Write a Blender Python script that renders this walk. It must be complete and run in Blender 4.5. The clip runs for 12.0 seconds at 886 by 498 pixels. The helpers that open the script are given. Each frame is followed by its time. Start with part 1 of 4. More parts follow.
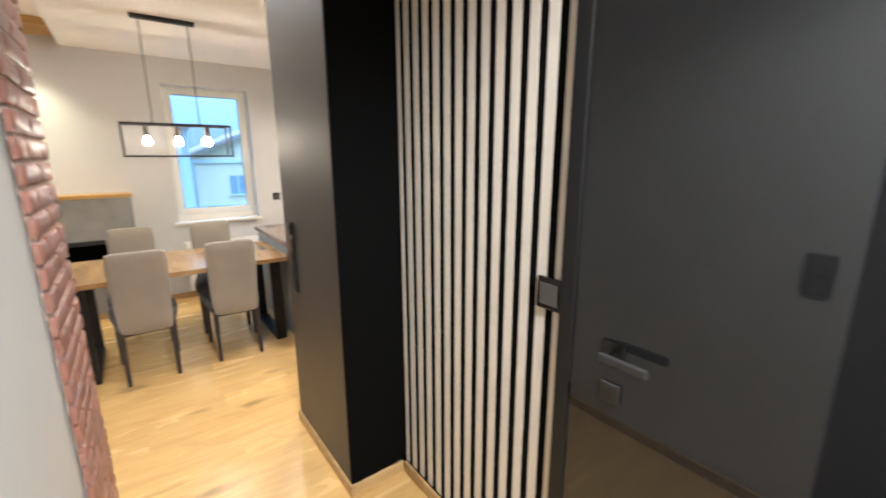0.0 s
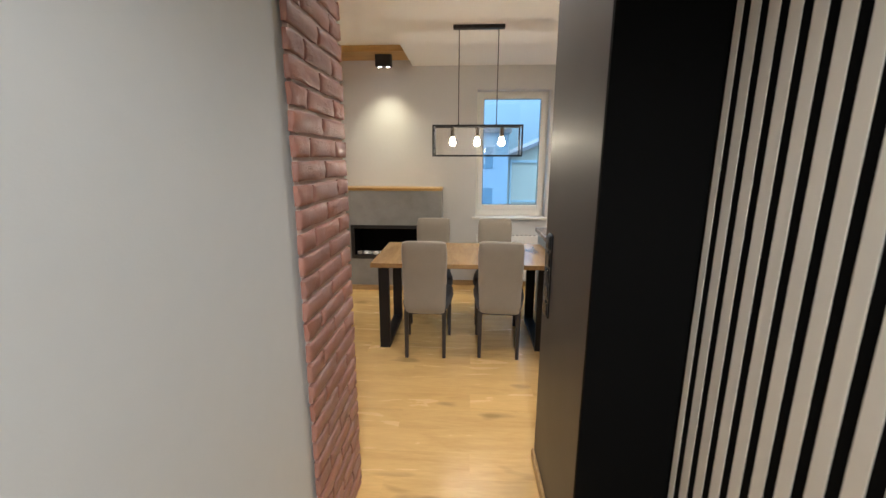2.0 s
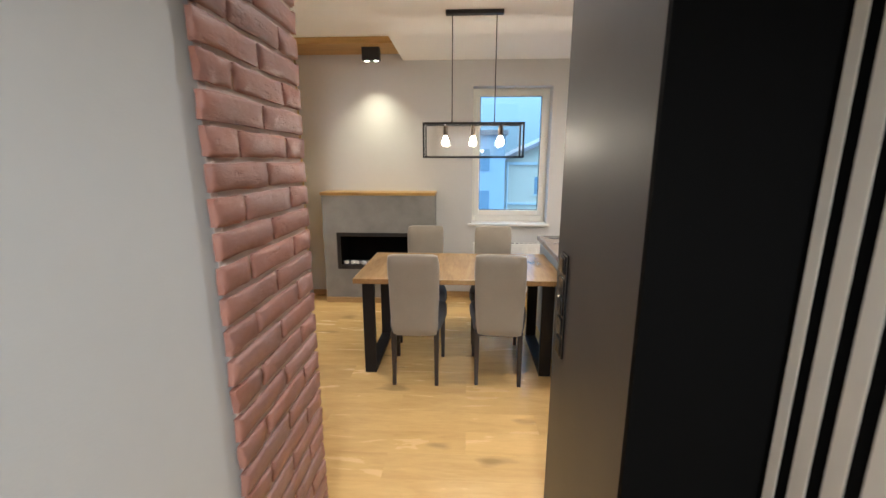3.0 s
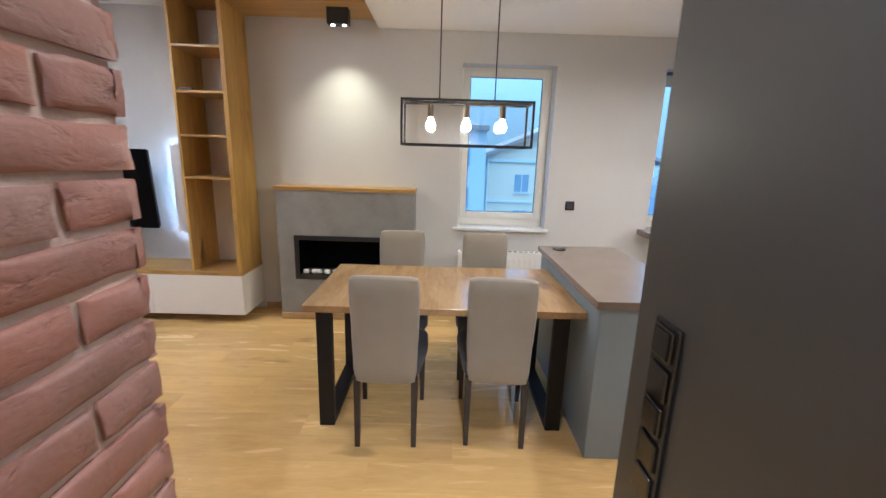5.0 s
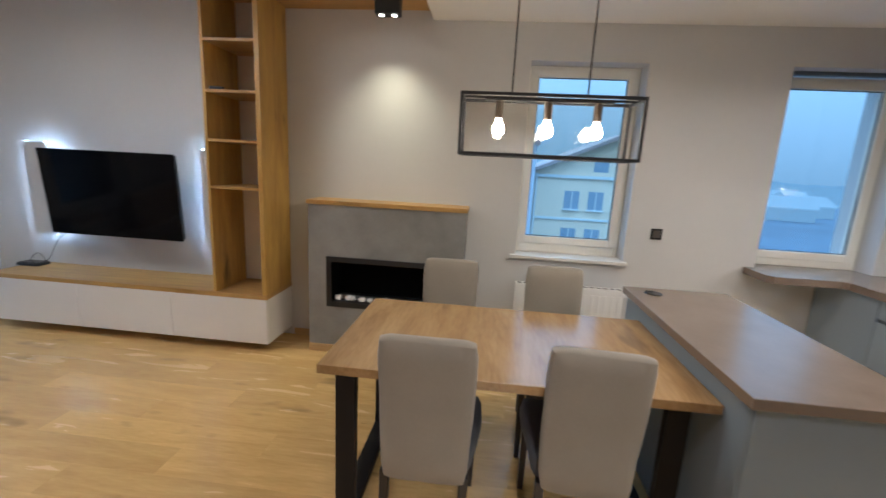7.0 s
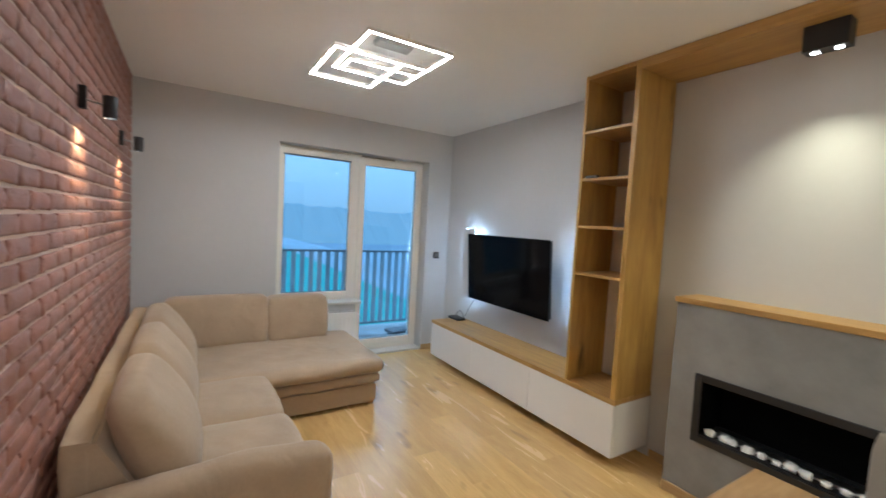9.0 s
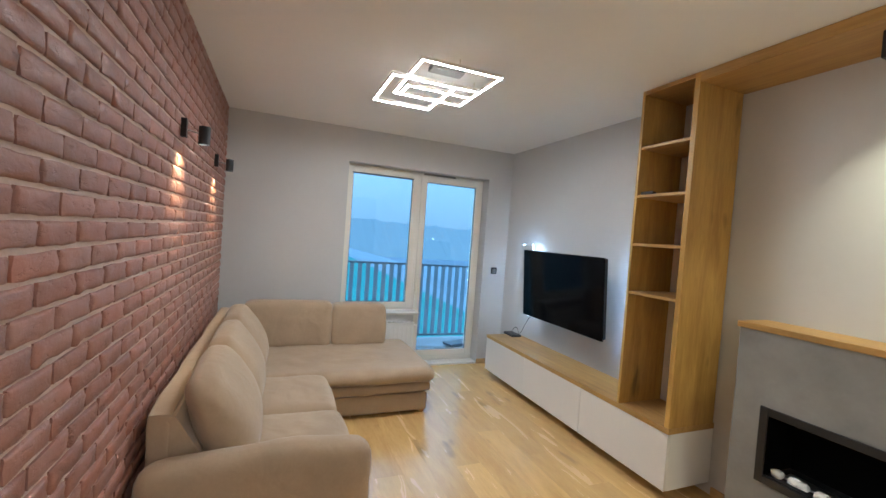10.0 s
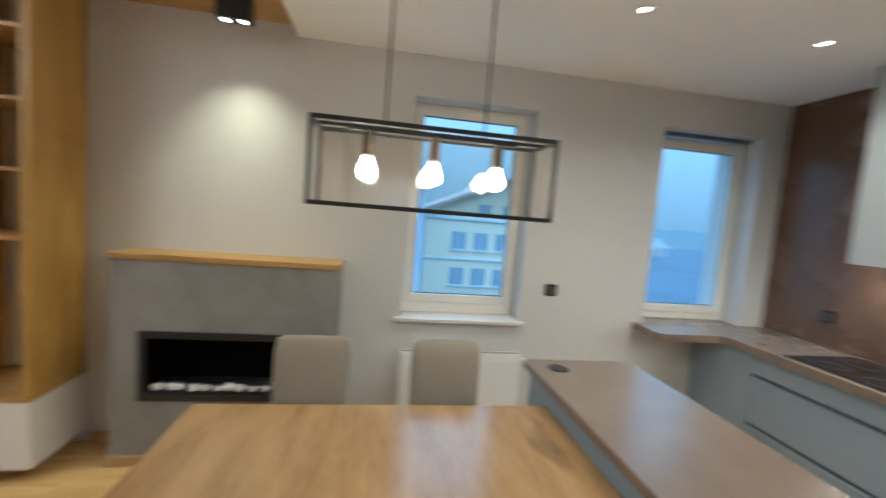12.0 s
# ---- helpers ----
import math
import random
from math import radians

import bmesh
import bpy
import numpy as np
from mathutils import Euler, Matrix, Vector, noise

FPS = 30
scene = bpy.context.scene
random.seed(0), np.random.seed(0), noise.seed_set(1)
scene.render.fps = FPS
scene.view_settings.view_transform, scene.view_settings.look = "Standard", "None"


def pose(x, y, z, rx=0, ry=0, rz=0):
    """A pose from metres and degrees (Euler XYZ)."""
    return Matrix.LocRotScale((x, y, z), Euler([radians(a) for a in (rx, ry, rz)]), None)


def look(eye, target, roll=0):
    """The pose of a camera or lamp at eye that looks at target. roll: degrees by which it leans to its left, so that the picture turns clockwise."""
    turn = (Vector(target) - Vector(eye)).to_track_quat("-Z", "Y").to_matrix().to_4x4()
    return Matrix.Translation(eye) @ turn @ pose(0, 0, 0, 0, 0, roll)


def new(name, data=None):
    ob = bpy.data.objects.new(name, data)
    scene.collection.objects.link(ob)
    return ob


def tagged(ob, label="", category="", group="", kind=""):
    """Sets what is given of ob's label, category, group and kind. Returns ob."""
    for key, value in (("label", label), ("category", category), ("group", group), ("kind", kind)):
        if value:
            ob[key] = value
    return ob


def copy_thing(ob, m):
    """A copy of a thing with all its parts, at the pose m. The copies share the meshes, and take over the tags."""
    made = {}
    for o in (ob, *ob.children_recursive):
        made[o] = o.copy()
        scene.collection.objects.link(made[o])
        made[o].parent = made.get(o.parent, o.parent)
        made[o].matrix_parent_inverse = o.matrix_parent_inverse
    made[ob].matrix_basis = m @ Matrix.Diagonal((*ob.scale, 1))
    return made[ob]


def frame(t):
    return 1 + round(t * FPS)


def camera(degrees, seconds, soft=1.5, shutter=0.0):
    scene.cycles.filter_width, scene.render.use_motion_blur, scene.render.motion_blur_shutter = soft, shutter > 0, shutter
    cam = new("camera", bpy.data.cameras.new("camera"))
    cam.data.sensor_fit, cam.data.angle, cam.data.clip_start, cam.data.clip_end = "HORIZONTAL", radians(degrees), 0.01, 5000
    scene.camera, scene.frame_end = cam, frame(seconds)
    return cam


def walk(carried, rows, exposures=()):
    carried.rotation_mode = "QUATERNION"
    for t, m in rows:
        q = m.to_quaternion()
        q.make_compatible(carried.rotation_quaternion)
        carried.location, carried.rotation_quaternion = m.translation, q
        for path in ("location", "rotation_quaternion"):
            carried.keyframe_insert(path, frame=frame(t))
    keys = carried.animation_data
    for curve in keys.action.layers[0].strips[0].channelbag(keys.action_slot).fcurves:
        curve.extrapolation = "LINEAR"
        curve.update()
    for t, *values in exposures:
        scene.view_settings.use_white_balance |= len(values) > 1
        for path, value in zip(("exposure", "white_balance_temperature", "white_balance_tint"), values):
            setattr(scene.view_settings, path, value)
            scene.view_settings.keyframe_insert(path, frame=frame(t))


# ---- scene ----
cam = camera(94.2, 12.0, shutter=0.5)
PATH = [
    (0, (0.006, 0.287, 1.579), (1.177, 1.849, 1.144), -0.2),
    (0.5, (0.095, 0.379, 1.582), (0.93, 2.161, 1.22), -0.6),
    (1, (0.154, 0.468, 1.588), (0.587, 2.388, 1.234), -1.1),
    (1.5, (0.234, 0.582, 1.58), (0.322, 2.535, 1.154), 1.0),
    (2, (0.281, 0.681, 1.574), (0.169, 2.631, 1.143), 0.1),
    (2.5, (0.284, 0.842, 1.57), (0.163, 2.794, 1.151), -0.8),
    (3, (0.294, 1.065, 1.569), (0.197, 3.018, 1.149), -0.0),
    (5, (0.23, 1.796, 1.534), (0.244, 3.747, 1.094), 1.7),
    (5.5, (0.18, 1.945, 1.53), (0.25, 3.9, 1.114), 1.5),
    (6, (0.156, 2.074, 1.529), (0.226, 4.028, 1.106), 1.3),
    (6.5, (0.138, 2.23, 1.529), (0.133, 4.19, 1.129), 2.0),
    (7, (0.127, 2.396, 1.529), (-0.066, 4.348, 1.141), 3.0),
    (7.5, (0.101, 2.488, 1.53), (-0.458, 4.378, 1.188), 2.8),
    (7.7, (0.086, 2.542, 1.536), (-0.694, 4.357, 1.228), 2.5),
    (9.3, (0.195, 2.885, 1.606), (-1.589, 3.784, 1.518), 3.5),
    (9.5, (0.237, 2.908, 1.598), (-1.587, 3.725, 1.527), 3.7),
    (10, (0.309, 2.932, 1.596), (-1.545, 3.68, 1.536), 4.2),
    (10.5, (0.264, 2.926, 1.601), (-1.469, 3.919, 1.5), 4.4),
    (11, (0.183, 2.954, 1.59), (-1.136, 4.449, 1.433), 4.3),
    (11.5, (0.148, 2.962, 1.602), (-0.434, 4.866, 1.41), 4.1),
    (12, (0.201, 2.95, 1.591), (0.519, 4.917, 1.42), 4.6),
]
walk(cam, [(t, look(eye, target, roll)) for t, eye, target, roll in PATH], [(0.0, 2.04, 5900, 10), (0.5, 1.49, 6000, 10), (1.5, 1.29, 6000, 10), (3.0, 1.57, 5800, 10), (5.0, 1.57, 5450, 11), (6.5, 1.24, 5500, 11), (7.5, 1.12, 5750, 9), (9.5, 1.37, 5450, 6), (10.5, 1.4, 5550, 6), (11.0, 1.34, 5550, 5), (11.5, 1.16, 5300, 3), (12.0, 1.26, 5500, 4)])

# ---- world and exposure ----
world = bpy.data.worlds.new("dusk")
scene.world = world
world.use_nodes = True
wn = world.node_tree.nodes
bg = wn["Background"]
tc = wn.new("ShaderNodeTexCoord")
sx = wn.new("ShaderNodeSeparateXYZ")
rp = wn.new("ShaderNodeValToRGB")
world.node_tree.links.new(tc.outputs["Generated"], sx.inputs[0])
world.node_tree.links.new(sx.outputs["Z"], rp.inputs[0])
rp.color_ramp.elements[0].position, rp.color_ramp.elements[0].color = 0.0, (0.235, 0.43, 0.64, 1)
rp.color_ramp.elements[1].position, rp.color_ramp.elements[1].color = 0.30, (0.47, 0.86, 1.28, 1)
zenith = rp.color_ramp.elements.new(0.85)
zenith.color = (1.6, 2.85, 4.2, 1)
world.node_tree.links.new(rp.outputs[0], bg.inputs[0])
bg.inputs[1].default_value = 0.50


# ---- materials ----
def node(nt, kind, **props):
    n = nt.nodes.new(kind)
    for k, v in props.items():
        if k in n.inputs:
            n.inputs[k].default_value = v
    return n


def material(name, color, rough=0.5, metal=0.0, vary=0.08, scale=6.0, bump=0.0, bump_scale=60.0, spec=0.5, stretch=(1, 1, 1), piece=0.0, sheen=0.0, depth=0.004, fold=0.0, fine=0.4):
    """A painted, coated or woven surface: colour with a broad and a fine variation, and fine relief."""
    m = bpy.data.materials.new(name)
    m.use_nodes = True
    nt = m.node_tree
    b = nt.nodes["Principled BSDF"]
    b.inputs["Roughness"].default_value, b.inputs["Metallic"].default_value = rough, metal
    b.inputs["Specular IOR Level"].default_value = spec
    if sheen:
        b.inputs["Sheen Weight"].default_value = sheen
    L = nt.links.new
    t = nt.nodes.new("ShaderNodeTexCoord")
    mp = nt.nodes.new("ShaderNodeMapping")
    mp.inputs["Scale"].default_value = stretch
    L(t.outputs["Object"], mp.inputs[0])
    n1 = node(nt, "ShaderNodeTexNoise", Scale=scale, Detail=4.0)
    n2 = node(nt, "ShaderNodeTexNoise", Scale=scale * 14, Detail=3.0)
    L(mp.outputs[0], n1.inputs[0]), L(mp.outputs[0], n2.inputs[0])
    add = nt.nodes.new("ShaderNodeMath")
    add.operation = "MULTIPLY_ADD"
    add.inputs[1].default_value = fine
    L(n2.outputs["Fac"], add.inputs[0]), L(n1.outputs["Fac"], add.inputs[2])
    mr = node(nt, "ShaderNodeMapRange")
    mr.inputs["From Min"].default_value, mr.inputs["From Max"].default_value = 0.4, 1.0
    mr.inputs["To Min"].default_value, mr.inputs["To Max"].default_value = 1 - vary, 1 + vary
    L(add.outputs[0], mr.inputs["Value"])
    src = mr.outputs[0]
    if piece:
        oi = nt.nodes.new("ShaderNodeObjectInfo")
        pr = node(nt, "ShaderNodeMapRange")
        pr.inputs["To Min"].default_value, pr.inputs["To Max"].default_value = 1 - piece, 1 + piece
        L(oi.outputs["Random"], pr.inputs["Value"])
        mu = nt.nodes.new("ShaderNodeMath")
        mu.operation = "MULTIPLY"
        L(src, mu.inputs[0]), L(pr.outputs[0], mu.inputs[1])
        src = mu.outputs[0]
    vm = nt.nodes.new("ShaderNodeVectorMath")
    vm.operation = "SCALE"
    vm.inputs[0].default_value = color[:3]
    L(src, vm.inputs["Scale"])
    L(vm.outputs[0], b.inputs["Base Color"])
    rr = node(nt, "ShaderNodeMapRange")
    rr.inputs["To Min"].default_value, rr.inputs["To Max"].default_value = max(0.02, rough * 0.85), min(1, rough * 1.15)
    L(n1.outputs["Fac"], rr.inputs["Value"])
    L(rr.outputs[0], b.inputs["Roughness"])
    if fold:
        n4 = node(nt, "ShaderNodeTexNoise", Scale=5.5, Detail=2.0, Distortion=1.5)
        L(mp.outputs[0], n4.inputs[0])
        bf = node(nt, "ShaderNodeBump", Strength=fold, Distance=0.03)
        L(n4.outputs["Fac"], bf.inputs["Height"])
    if bump:
        n3 = node(nt, "ShaderNodeTexNoise", Scale=bump_scale, Detail=4.0)
        L(mp.outputs[0], n3.inputs[0])
        bp = node(nt, "ShaderNodeBump", Strength=bump, Distance=depth)
        L(n3.outputs["Fac"], bp.inputs["Height"])
        if fold:
            L(bf.outputs[0], bp.inputs["Normal"])
        L(bp.outputs[0], b.inputs["Normal"])
    return m


def wood(name, dark, light, rough=0.4, axis="x", piece=0.0, grain=1.0, knots=0.5, k=0.07, relief=0.12, spec=0.5):
    """Oak: long streaks along an axis, pores, and a few knots."""
    m = bpy.data.materials.new(name)
    m.use_nodes = True
    nt = m.node_tree
    b = nt.nodes["Principled BSDF"]
    L = nt.links.new
    t = nt.nodes.new("ShaderNodeTexCoord")
    oi = nt.nodes.new("ShaderNodeObjectInfo")
    off = nt.nodes.new("ShaderNodeVectorMath")
    off.operation = "SCALE"
    off.inputs[0].default_value = (37.0, 23.0, 11.0)
    L(oi.outputs["Random"], off.inputs["Scale"])
    va = nt.nodes.new("ShaderNodeVectorMath")
    L(t.outputs["Object"], va.inputs[0]), L(off.outputs[0], va.inputs[1])
    mp = nt.nodes.new("ShaderNodeMapping")
    mp.inputs["Scale"].default_value = {"x": (k, 1, 1), "y": (1, k, 1), "z": (1, 1, k)}[axis]
    L(va.outputs[0], mp.inputs[0])
    broad = node(nt, "ShaderNodeTexNoise", Scale=9.0 * grain, Detail=3.0, Distortion=1.2)
    fine = node(nt, "ShaderNodeTexNoise", Scale=75.0 * grain, Detail=5.0, Distortion=0.4)
    L(mp.outputs[0], broad.inputs[0]), L(mp.outputs[0], fine.inputs[0])
    mp2 = nt.nodes.new("ShaderNodeMapping")
    k2 = 0.35
    mp2.inputs["Scale"].default_value = {"x": (k2, 1, 1), "y": (1, k2, 1), "z": (1, 1, k2)}[axis]
    L(va.outputs[0], mp2.inputs[0])
    kn = node(nt, "ShaderNodeTexNoise", Scale=6.5, Detail=2.0)
    L(mp2.outputs[0], kn.inputs[0])
    mixv = nt.nodes.new("ShaderNodeMath")
    mixv.operation = "MULTIPLY_ADD"
    mixv.inputs[1].default_value = 0.55
    L(fine.outputs["Fac"], mixv.inputs[0]), L(broad.outputs["Fac"], mixv.inputs[2])
    ramp = nt.nodes.new("ShaderNodeValToRGB")
    ramp.color_ramp.elements[0].position, ramp.color_ramp.elements[0].color = 0.52, (*dark, 1)
    ramp.color_ramp.elements[1].position, ramp.color_ramp.elements[1].color = 1.0, (*light, 1)
    L(mixv.outputs[0], ramp.inputs[0])
    kr = node(nt, "ShaderNodeMapRange")
    kr.inputs["From Min"].default_value, kr.inputs["From Max"].default_value = 0.245, 0.355
    kr.inputs["To Min"].default_value, kr.inputs["To Max"].default_value = 1 - knots, 1.0
    L(kn.outputs["Fac"], kr.inputs["Value"])
    vm = nt.nodes.new("ShaderNodeVectorMath")
    vm.operation = "SCALE"
    L(ramp.outputs[0], vm.inputs[0])
    src = kr.outputs[0]
    if piece:
        pr = node(nt, "ShaderNodeMapRange")
        pr.inputs["To Min"].default_value, pr.inputs["To Max"].default_value = 1 - piece, 1 + piece
        L(oi.outputs["Random"], pr.inputs["Value"])
        mu = nt.nodes.new("ShaderNodeMath")
        mu.operation = "MULTIPLY"
        L(src, mu.inputs[0]), L(pr.outputs[0], mu.inputs[1])
        src = mu.outputs[0]
    L(src, vm.inputs["Scale"])
    L(vm.outputs[0], b.inputs["Base Color"])
    rr = node(nt, "ShaderNodeMapRange")
    rr.inputs["To Min"].default_value, rr.inputs["To Max"].default_value = rough * 0.8, rough * 1.25
    L(broad.outputs["Fac"], rr.inputs["Value"])
    L(rr.outputs[0], b.inputs["Roughness"])
    b.inputs["Specular IOR Level"].default_value = spec
    bp = node(nt, "ShaderNodeBump", Strength=relief, Distance=0.002)
    L(fine.outputs["Fac"], bp.inputs["Height"])
    L(bp.outputs[0], b.inputs["Normal"])
    return m


def brick(name, red, mauve, rough=0.40):
    """Old painted brick: red and mauve patches, fissures along the bed, chipped pits and a dull shine."""
    m = bpy.data.materials.new(name)
    m.use_nodes = True
    nt = m.node_tree
    b = nt.nodes["Principled BSDF"]
    L = nt.links.new
    t = nt.nodes.new("ShaderNodeTexCoord")
    oi = nt.nodes.new("ShaderNodeObjectInfo")
    off = nt.nodes.new("ShaderNodeVectorMath")
    off.operation = "SCALE"
    off.inputs[0].default_value = (17.0, 5.0, 29.0)
    L(oi.outputs["Random"], off.inputs["Scale"])
    va = nt.nodes.new("ShaderNodeVectorMath")
    L(t.outputs["Object"], va.inputs[0]), L(off.outputs[0], va.inputs[1])
    mp = nt.nodes.new("ShaderNodeMapping")
    mp.inputs["Scale"].default_value = (1.0, 1.0, 1.6)
    L(va.outputs[0], mp.inputs[0])
    chips = node(nt, "ShaderNodeTexNoise", Scale=19.0, Detail=6.0, Roughness=0.60, Distortion=0.3)
    patch = node(nt, "ShaderNodeTexNoise", Scale=5.0, Detail=3.0)
    grit = node(nt, "ShaderNodeTexNoise", Scale=120.0, Detail=3.0)
    L(mp.outputs[0], chips.inputs[0]), L(va.outputs[0], patch.inputs[0]), L(va.outputs[0], grit.inputs[0])
    pits = node(nt, "ShaderNodeMapRange")
    pits.inputs["From Min"].default_value, pits.inputs["From Max"].default_value = 0.20, 0.42
    L(chips.outputs["Fac"], pits.inputs["Value"])
    hue = nt.nodes.new("ShaderNodeValToRGB")
    hue.color_ramp.elements[0].position, hue.color_ramp.elements[0].color = 0.36, (*red, 1)
    hue.color_ramp.elements[1].position, hue.color_ramp.elements[1].color = 0.64, (*mauve, 1)
    L(patch.outputs["Fac"], hue.inputs[0])
    tone = node(nt, "ShaderNodeMapRange")
    tone.inputs["To Min"].default_value, tone.inputs["To Max"].default_value = 0.80, 1.0
    L(pits.outputs[0], tone.inputs["Value"])
    each = node(nt, "ShaderNodeMapRange")
    each.inputs["To Min"].default_value, each.inputs["To Max"].default_value = 0.90, 1.12
    L(oi.outputs["Random"], each.inputs["Value"])
    mu = nt.nodes.new("ShaderNodeMath")
    mu.operation = "MULTIPLY"
    L(tone.outputs[0], mu.inputs[0]), L(each.outputs[0], mu.inputs[1])
    vm = nt.nodes.new("ShaderNodeVectorMath")
    vm.operation = "SCALE"
    L(hue.outputs[0], vm.inputs[0]), L(mu.outputs[0], vm.inputs["Scale"])
    L(vm.outputs[0], b.inputs["Base Color"])
    rr = node(nt, "ShaderNodeMapRange")
    rr.inputs["To Min"].default_value, rr.inputs["To Max"].default_value = rough * 0.8, rough * 1.5
    L(grit.outputs["Fac"], rr.inputs["Value"])
    L(rr.outputs[0], b.inputs["Roughness"])
    deep = node(nt, "ShaderNodeBump", Strength=0.55, Distance=0.004)
    mid = node(nt, "ShaderNodeBump", Strength=0.6, Distance=0.008)
    fine = node(nt, "ShaderNodeBump", Strength=0.25, Distance=0.002)
    L(pits.outputs[0], deep.inputs["Height"])
    L(chips.outputs["Fac"], mid.inputs["Height"]), L(deep.outputs[0], mid.inputs["Normal"])
    L(grit.outputs["Fac"], fine.inputs["Height"]), L(mid.outputs[0], fine.inputs["Normal"])
    L(fine.outputs[0], b.inputs["Normal"])
    return m


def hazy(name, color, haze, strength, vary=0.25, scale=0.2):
    """Land far off in the dusk: its own colour, with a veil of lit air painted on as emission."""
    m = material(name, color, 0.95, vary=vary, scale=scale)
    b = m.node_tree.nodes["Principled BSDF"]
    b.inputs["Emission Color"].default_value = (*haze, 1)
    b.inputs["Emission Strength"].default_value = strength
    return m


def glow(name, color, strength):
    m = bpy.data.materials.new(name)
    m.use_nodes = True
    nt = m.node_tree
    nt.nodes.remove(nt.nodes["Principled BSDF"])
    e = node(nt, "ShaderNodeEmission", Strength=strength)
    e.inputs["Color"].default_value = (*color, 1)
    nt.links.new(e.outputs[0], nt.nodes["Material Output"].inputs[0])
    return m


def clear_glass(name, tint=(1, 1, 1), even=0.0):
    """A thin pane: mostly see-through, with a faint mirror image, even or stronger at a slant."""
    m = bpy.data.materials.new(name)
    m.use_nodes = True
    nt = m.node_tree
    nt.nodes.remove(nt.nodes["Principled BSDF"])
    tr = nt.nodes.new("ShaderNodeBsdfTransparent")
    tr.inputs["Color"].default_value = (*tint, 1)
    gl = node(nt, "ShaderNodeBsdfGlossy", Roughness=0.02)
    fr = node(nt, "ShaderNodeFresnel", IOR=1.45)
    mx = nt.nodes.new("ShaderNodeMixShader")
    if even:
        mx.inputs[0].default_value = even
    else:
        nt.links.new(fr.outputs[0], mx.inputs[0])
    nt.links.new(tr.outputs[0], mx.inputs[1])
    nt.links.new(gl.outputs[0], mx.inputs[2])
    nt.links.new(mx.outputs[0], nt.nodes["Material Output"].inputs[0])
    return m


M_WALL = material("wall_paint", (0.575, 0.572, 0.57), 0.75, vary=0.03, scale=1.5, bump=0.10, bump_scale=180)
M_HALLWALL = material("hall_paint", (0.64, 0.655, 0.655), 0.7, vary=0.03, scale=1.5, bump=0.10, bump_scale=160)
M_CEIL = material("ceiling_paint", (0.86, 0.855, 0.845), 0.8, vary=0.02, scale=1.2, bump=0.05, bump_scale=150)
M_FLOOR = wood("oak_laminate", (0.60, 0.375, 0.135), (0.74, 0.49, 0.195), 0.25, "x", piece=0.075, knots=0.42, k=0.16, relief=0.006, spec=0.8)
M_GAP = material("floor_joint", (0.50, 0.33, 0.145), 0.6)
M_OAK_Z = wood("oak_upright", (0.37, 0.208, 0.046), (0.56, 0.345, 0.088), 0.42, "z", knots=0.6, k=0.13)
M_OAK_X = wood("oak_level", (0.34, 0.19, 0.055), (0.52, 0.32, 0.105), 0.42, "x", knots=0.3)
M_BASE = wood("oak_baseboard", (0.33, 0.20, 0.08), (0.55, 0.37, 0.17), 0.45, "x", knots=0.1)
M_TABLE = wood("table_oak", (0.26, 0.150, 0.062), (0.40, 0.248, 0.108), 0.2, "y", grain=0.8, knots=0.42, k=0.16, relief=0.012, spec=0.7)
M_BRICK = brick("brick_slip", (0.355, 0.155, 0.112), (0.315, 0.170, 0.140))
M_MORTAR = material("mortar", (0.62, 0.48, 0.41), 0.8, vary=0.12, scale=12, bump=0.5, bump_scale=90, spec=0.2)
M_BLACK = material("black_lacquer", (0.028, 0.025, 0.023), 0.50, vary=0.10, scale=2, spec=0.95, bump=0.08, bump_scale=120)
M_BLACKMETAL = material("black_metal", (0.018, 0.018, 0.02), 0.45, vary=0.1)
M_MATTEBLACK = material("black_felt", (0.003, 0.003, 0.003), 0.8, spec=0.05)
M_DOOR = material("dark_gloss_door", (0.014, 0.014, 0.015), 0.035, vary=0.05, scale=1.5, spec=0.55)
M_DOORFRAME = material("dark_door_frame", (0.010, 0.010, 0.011), 0.5, vary=0.08, spec=0.25)
M_SLAT = material("cream_slat", (0.66, 0.62, 0.55), 0.5, vary=0.04, scale=4)
M_WHITE = material("white_front", (0.80, 0.79, 0.77), 0.32, vary=0.02, scale=2)
M_FRAME = material("white_pvc", (0.80, 0.78, 0.72), 0.35, vary=0.02, scale=3)
M_SILL = material("white_sill", (0.68, 0.655, 0.61), 0.35, vary=0.03, scale=6)
M_RADIATOR = material("radiator_enamel", (0.80, 0.80, 0.79), 0.35, vary=0.02)
M_SEAM = material("dark_seam", (0.02, 0.02, 0.02), 0.7)
M_CONCRETE = material("concrete", (0.28, 0.278, 0.268), 0.58, vary=0.27, scale=3.6, bump=0.10, bump_scale=40, fine=0.12)
M_PEBBLE = material("white_pebble", (0.88, 0.87, 0.84), 0.6, vary=0.1, scale=30)
M_SOFA = material("sofa_cloth", (0.425, 0.318, 0.214), 0.85, vary=0.10, scale=5, bump=0.35, bump_scale=260, sheen=0.25, spec=0.2, fold=0.22)
M_CHAIR = material("chair_cloth", (0.285, 0.25, 0.205), 0.9, vary=0.07, scale=6, bump=0.35, bump_scale=300, sheen=0.2, spec=0.2)
M_SEAT = material("seat_cloth_dark", (0.085, 0.088, 0.10), 0.9, vary=0.08, scale=6, bump=0.35, bump_scale=300, sheen=0.1, spec=0.2)
M_WENGE = material("dark_wood_leg", (0.022, 0.016, 0.014), 0.4, vary=0.2, scale=20)
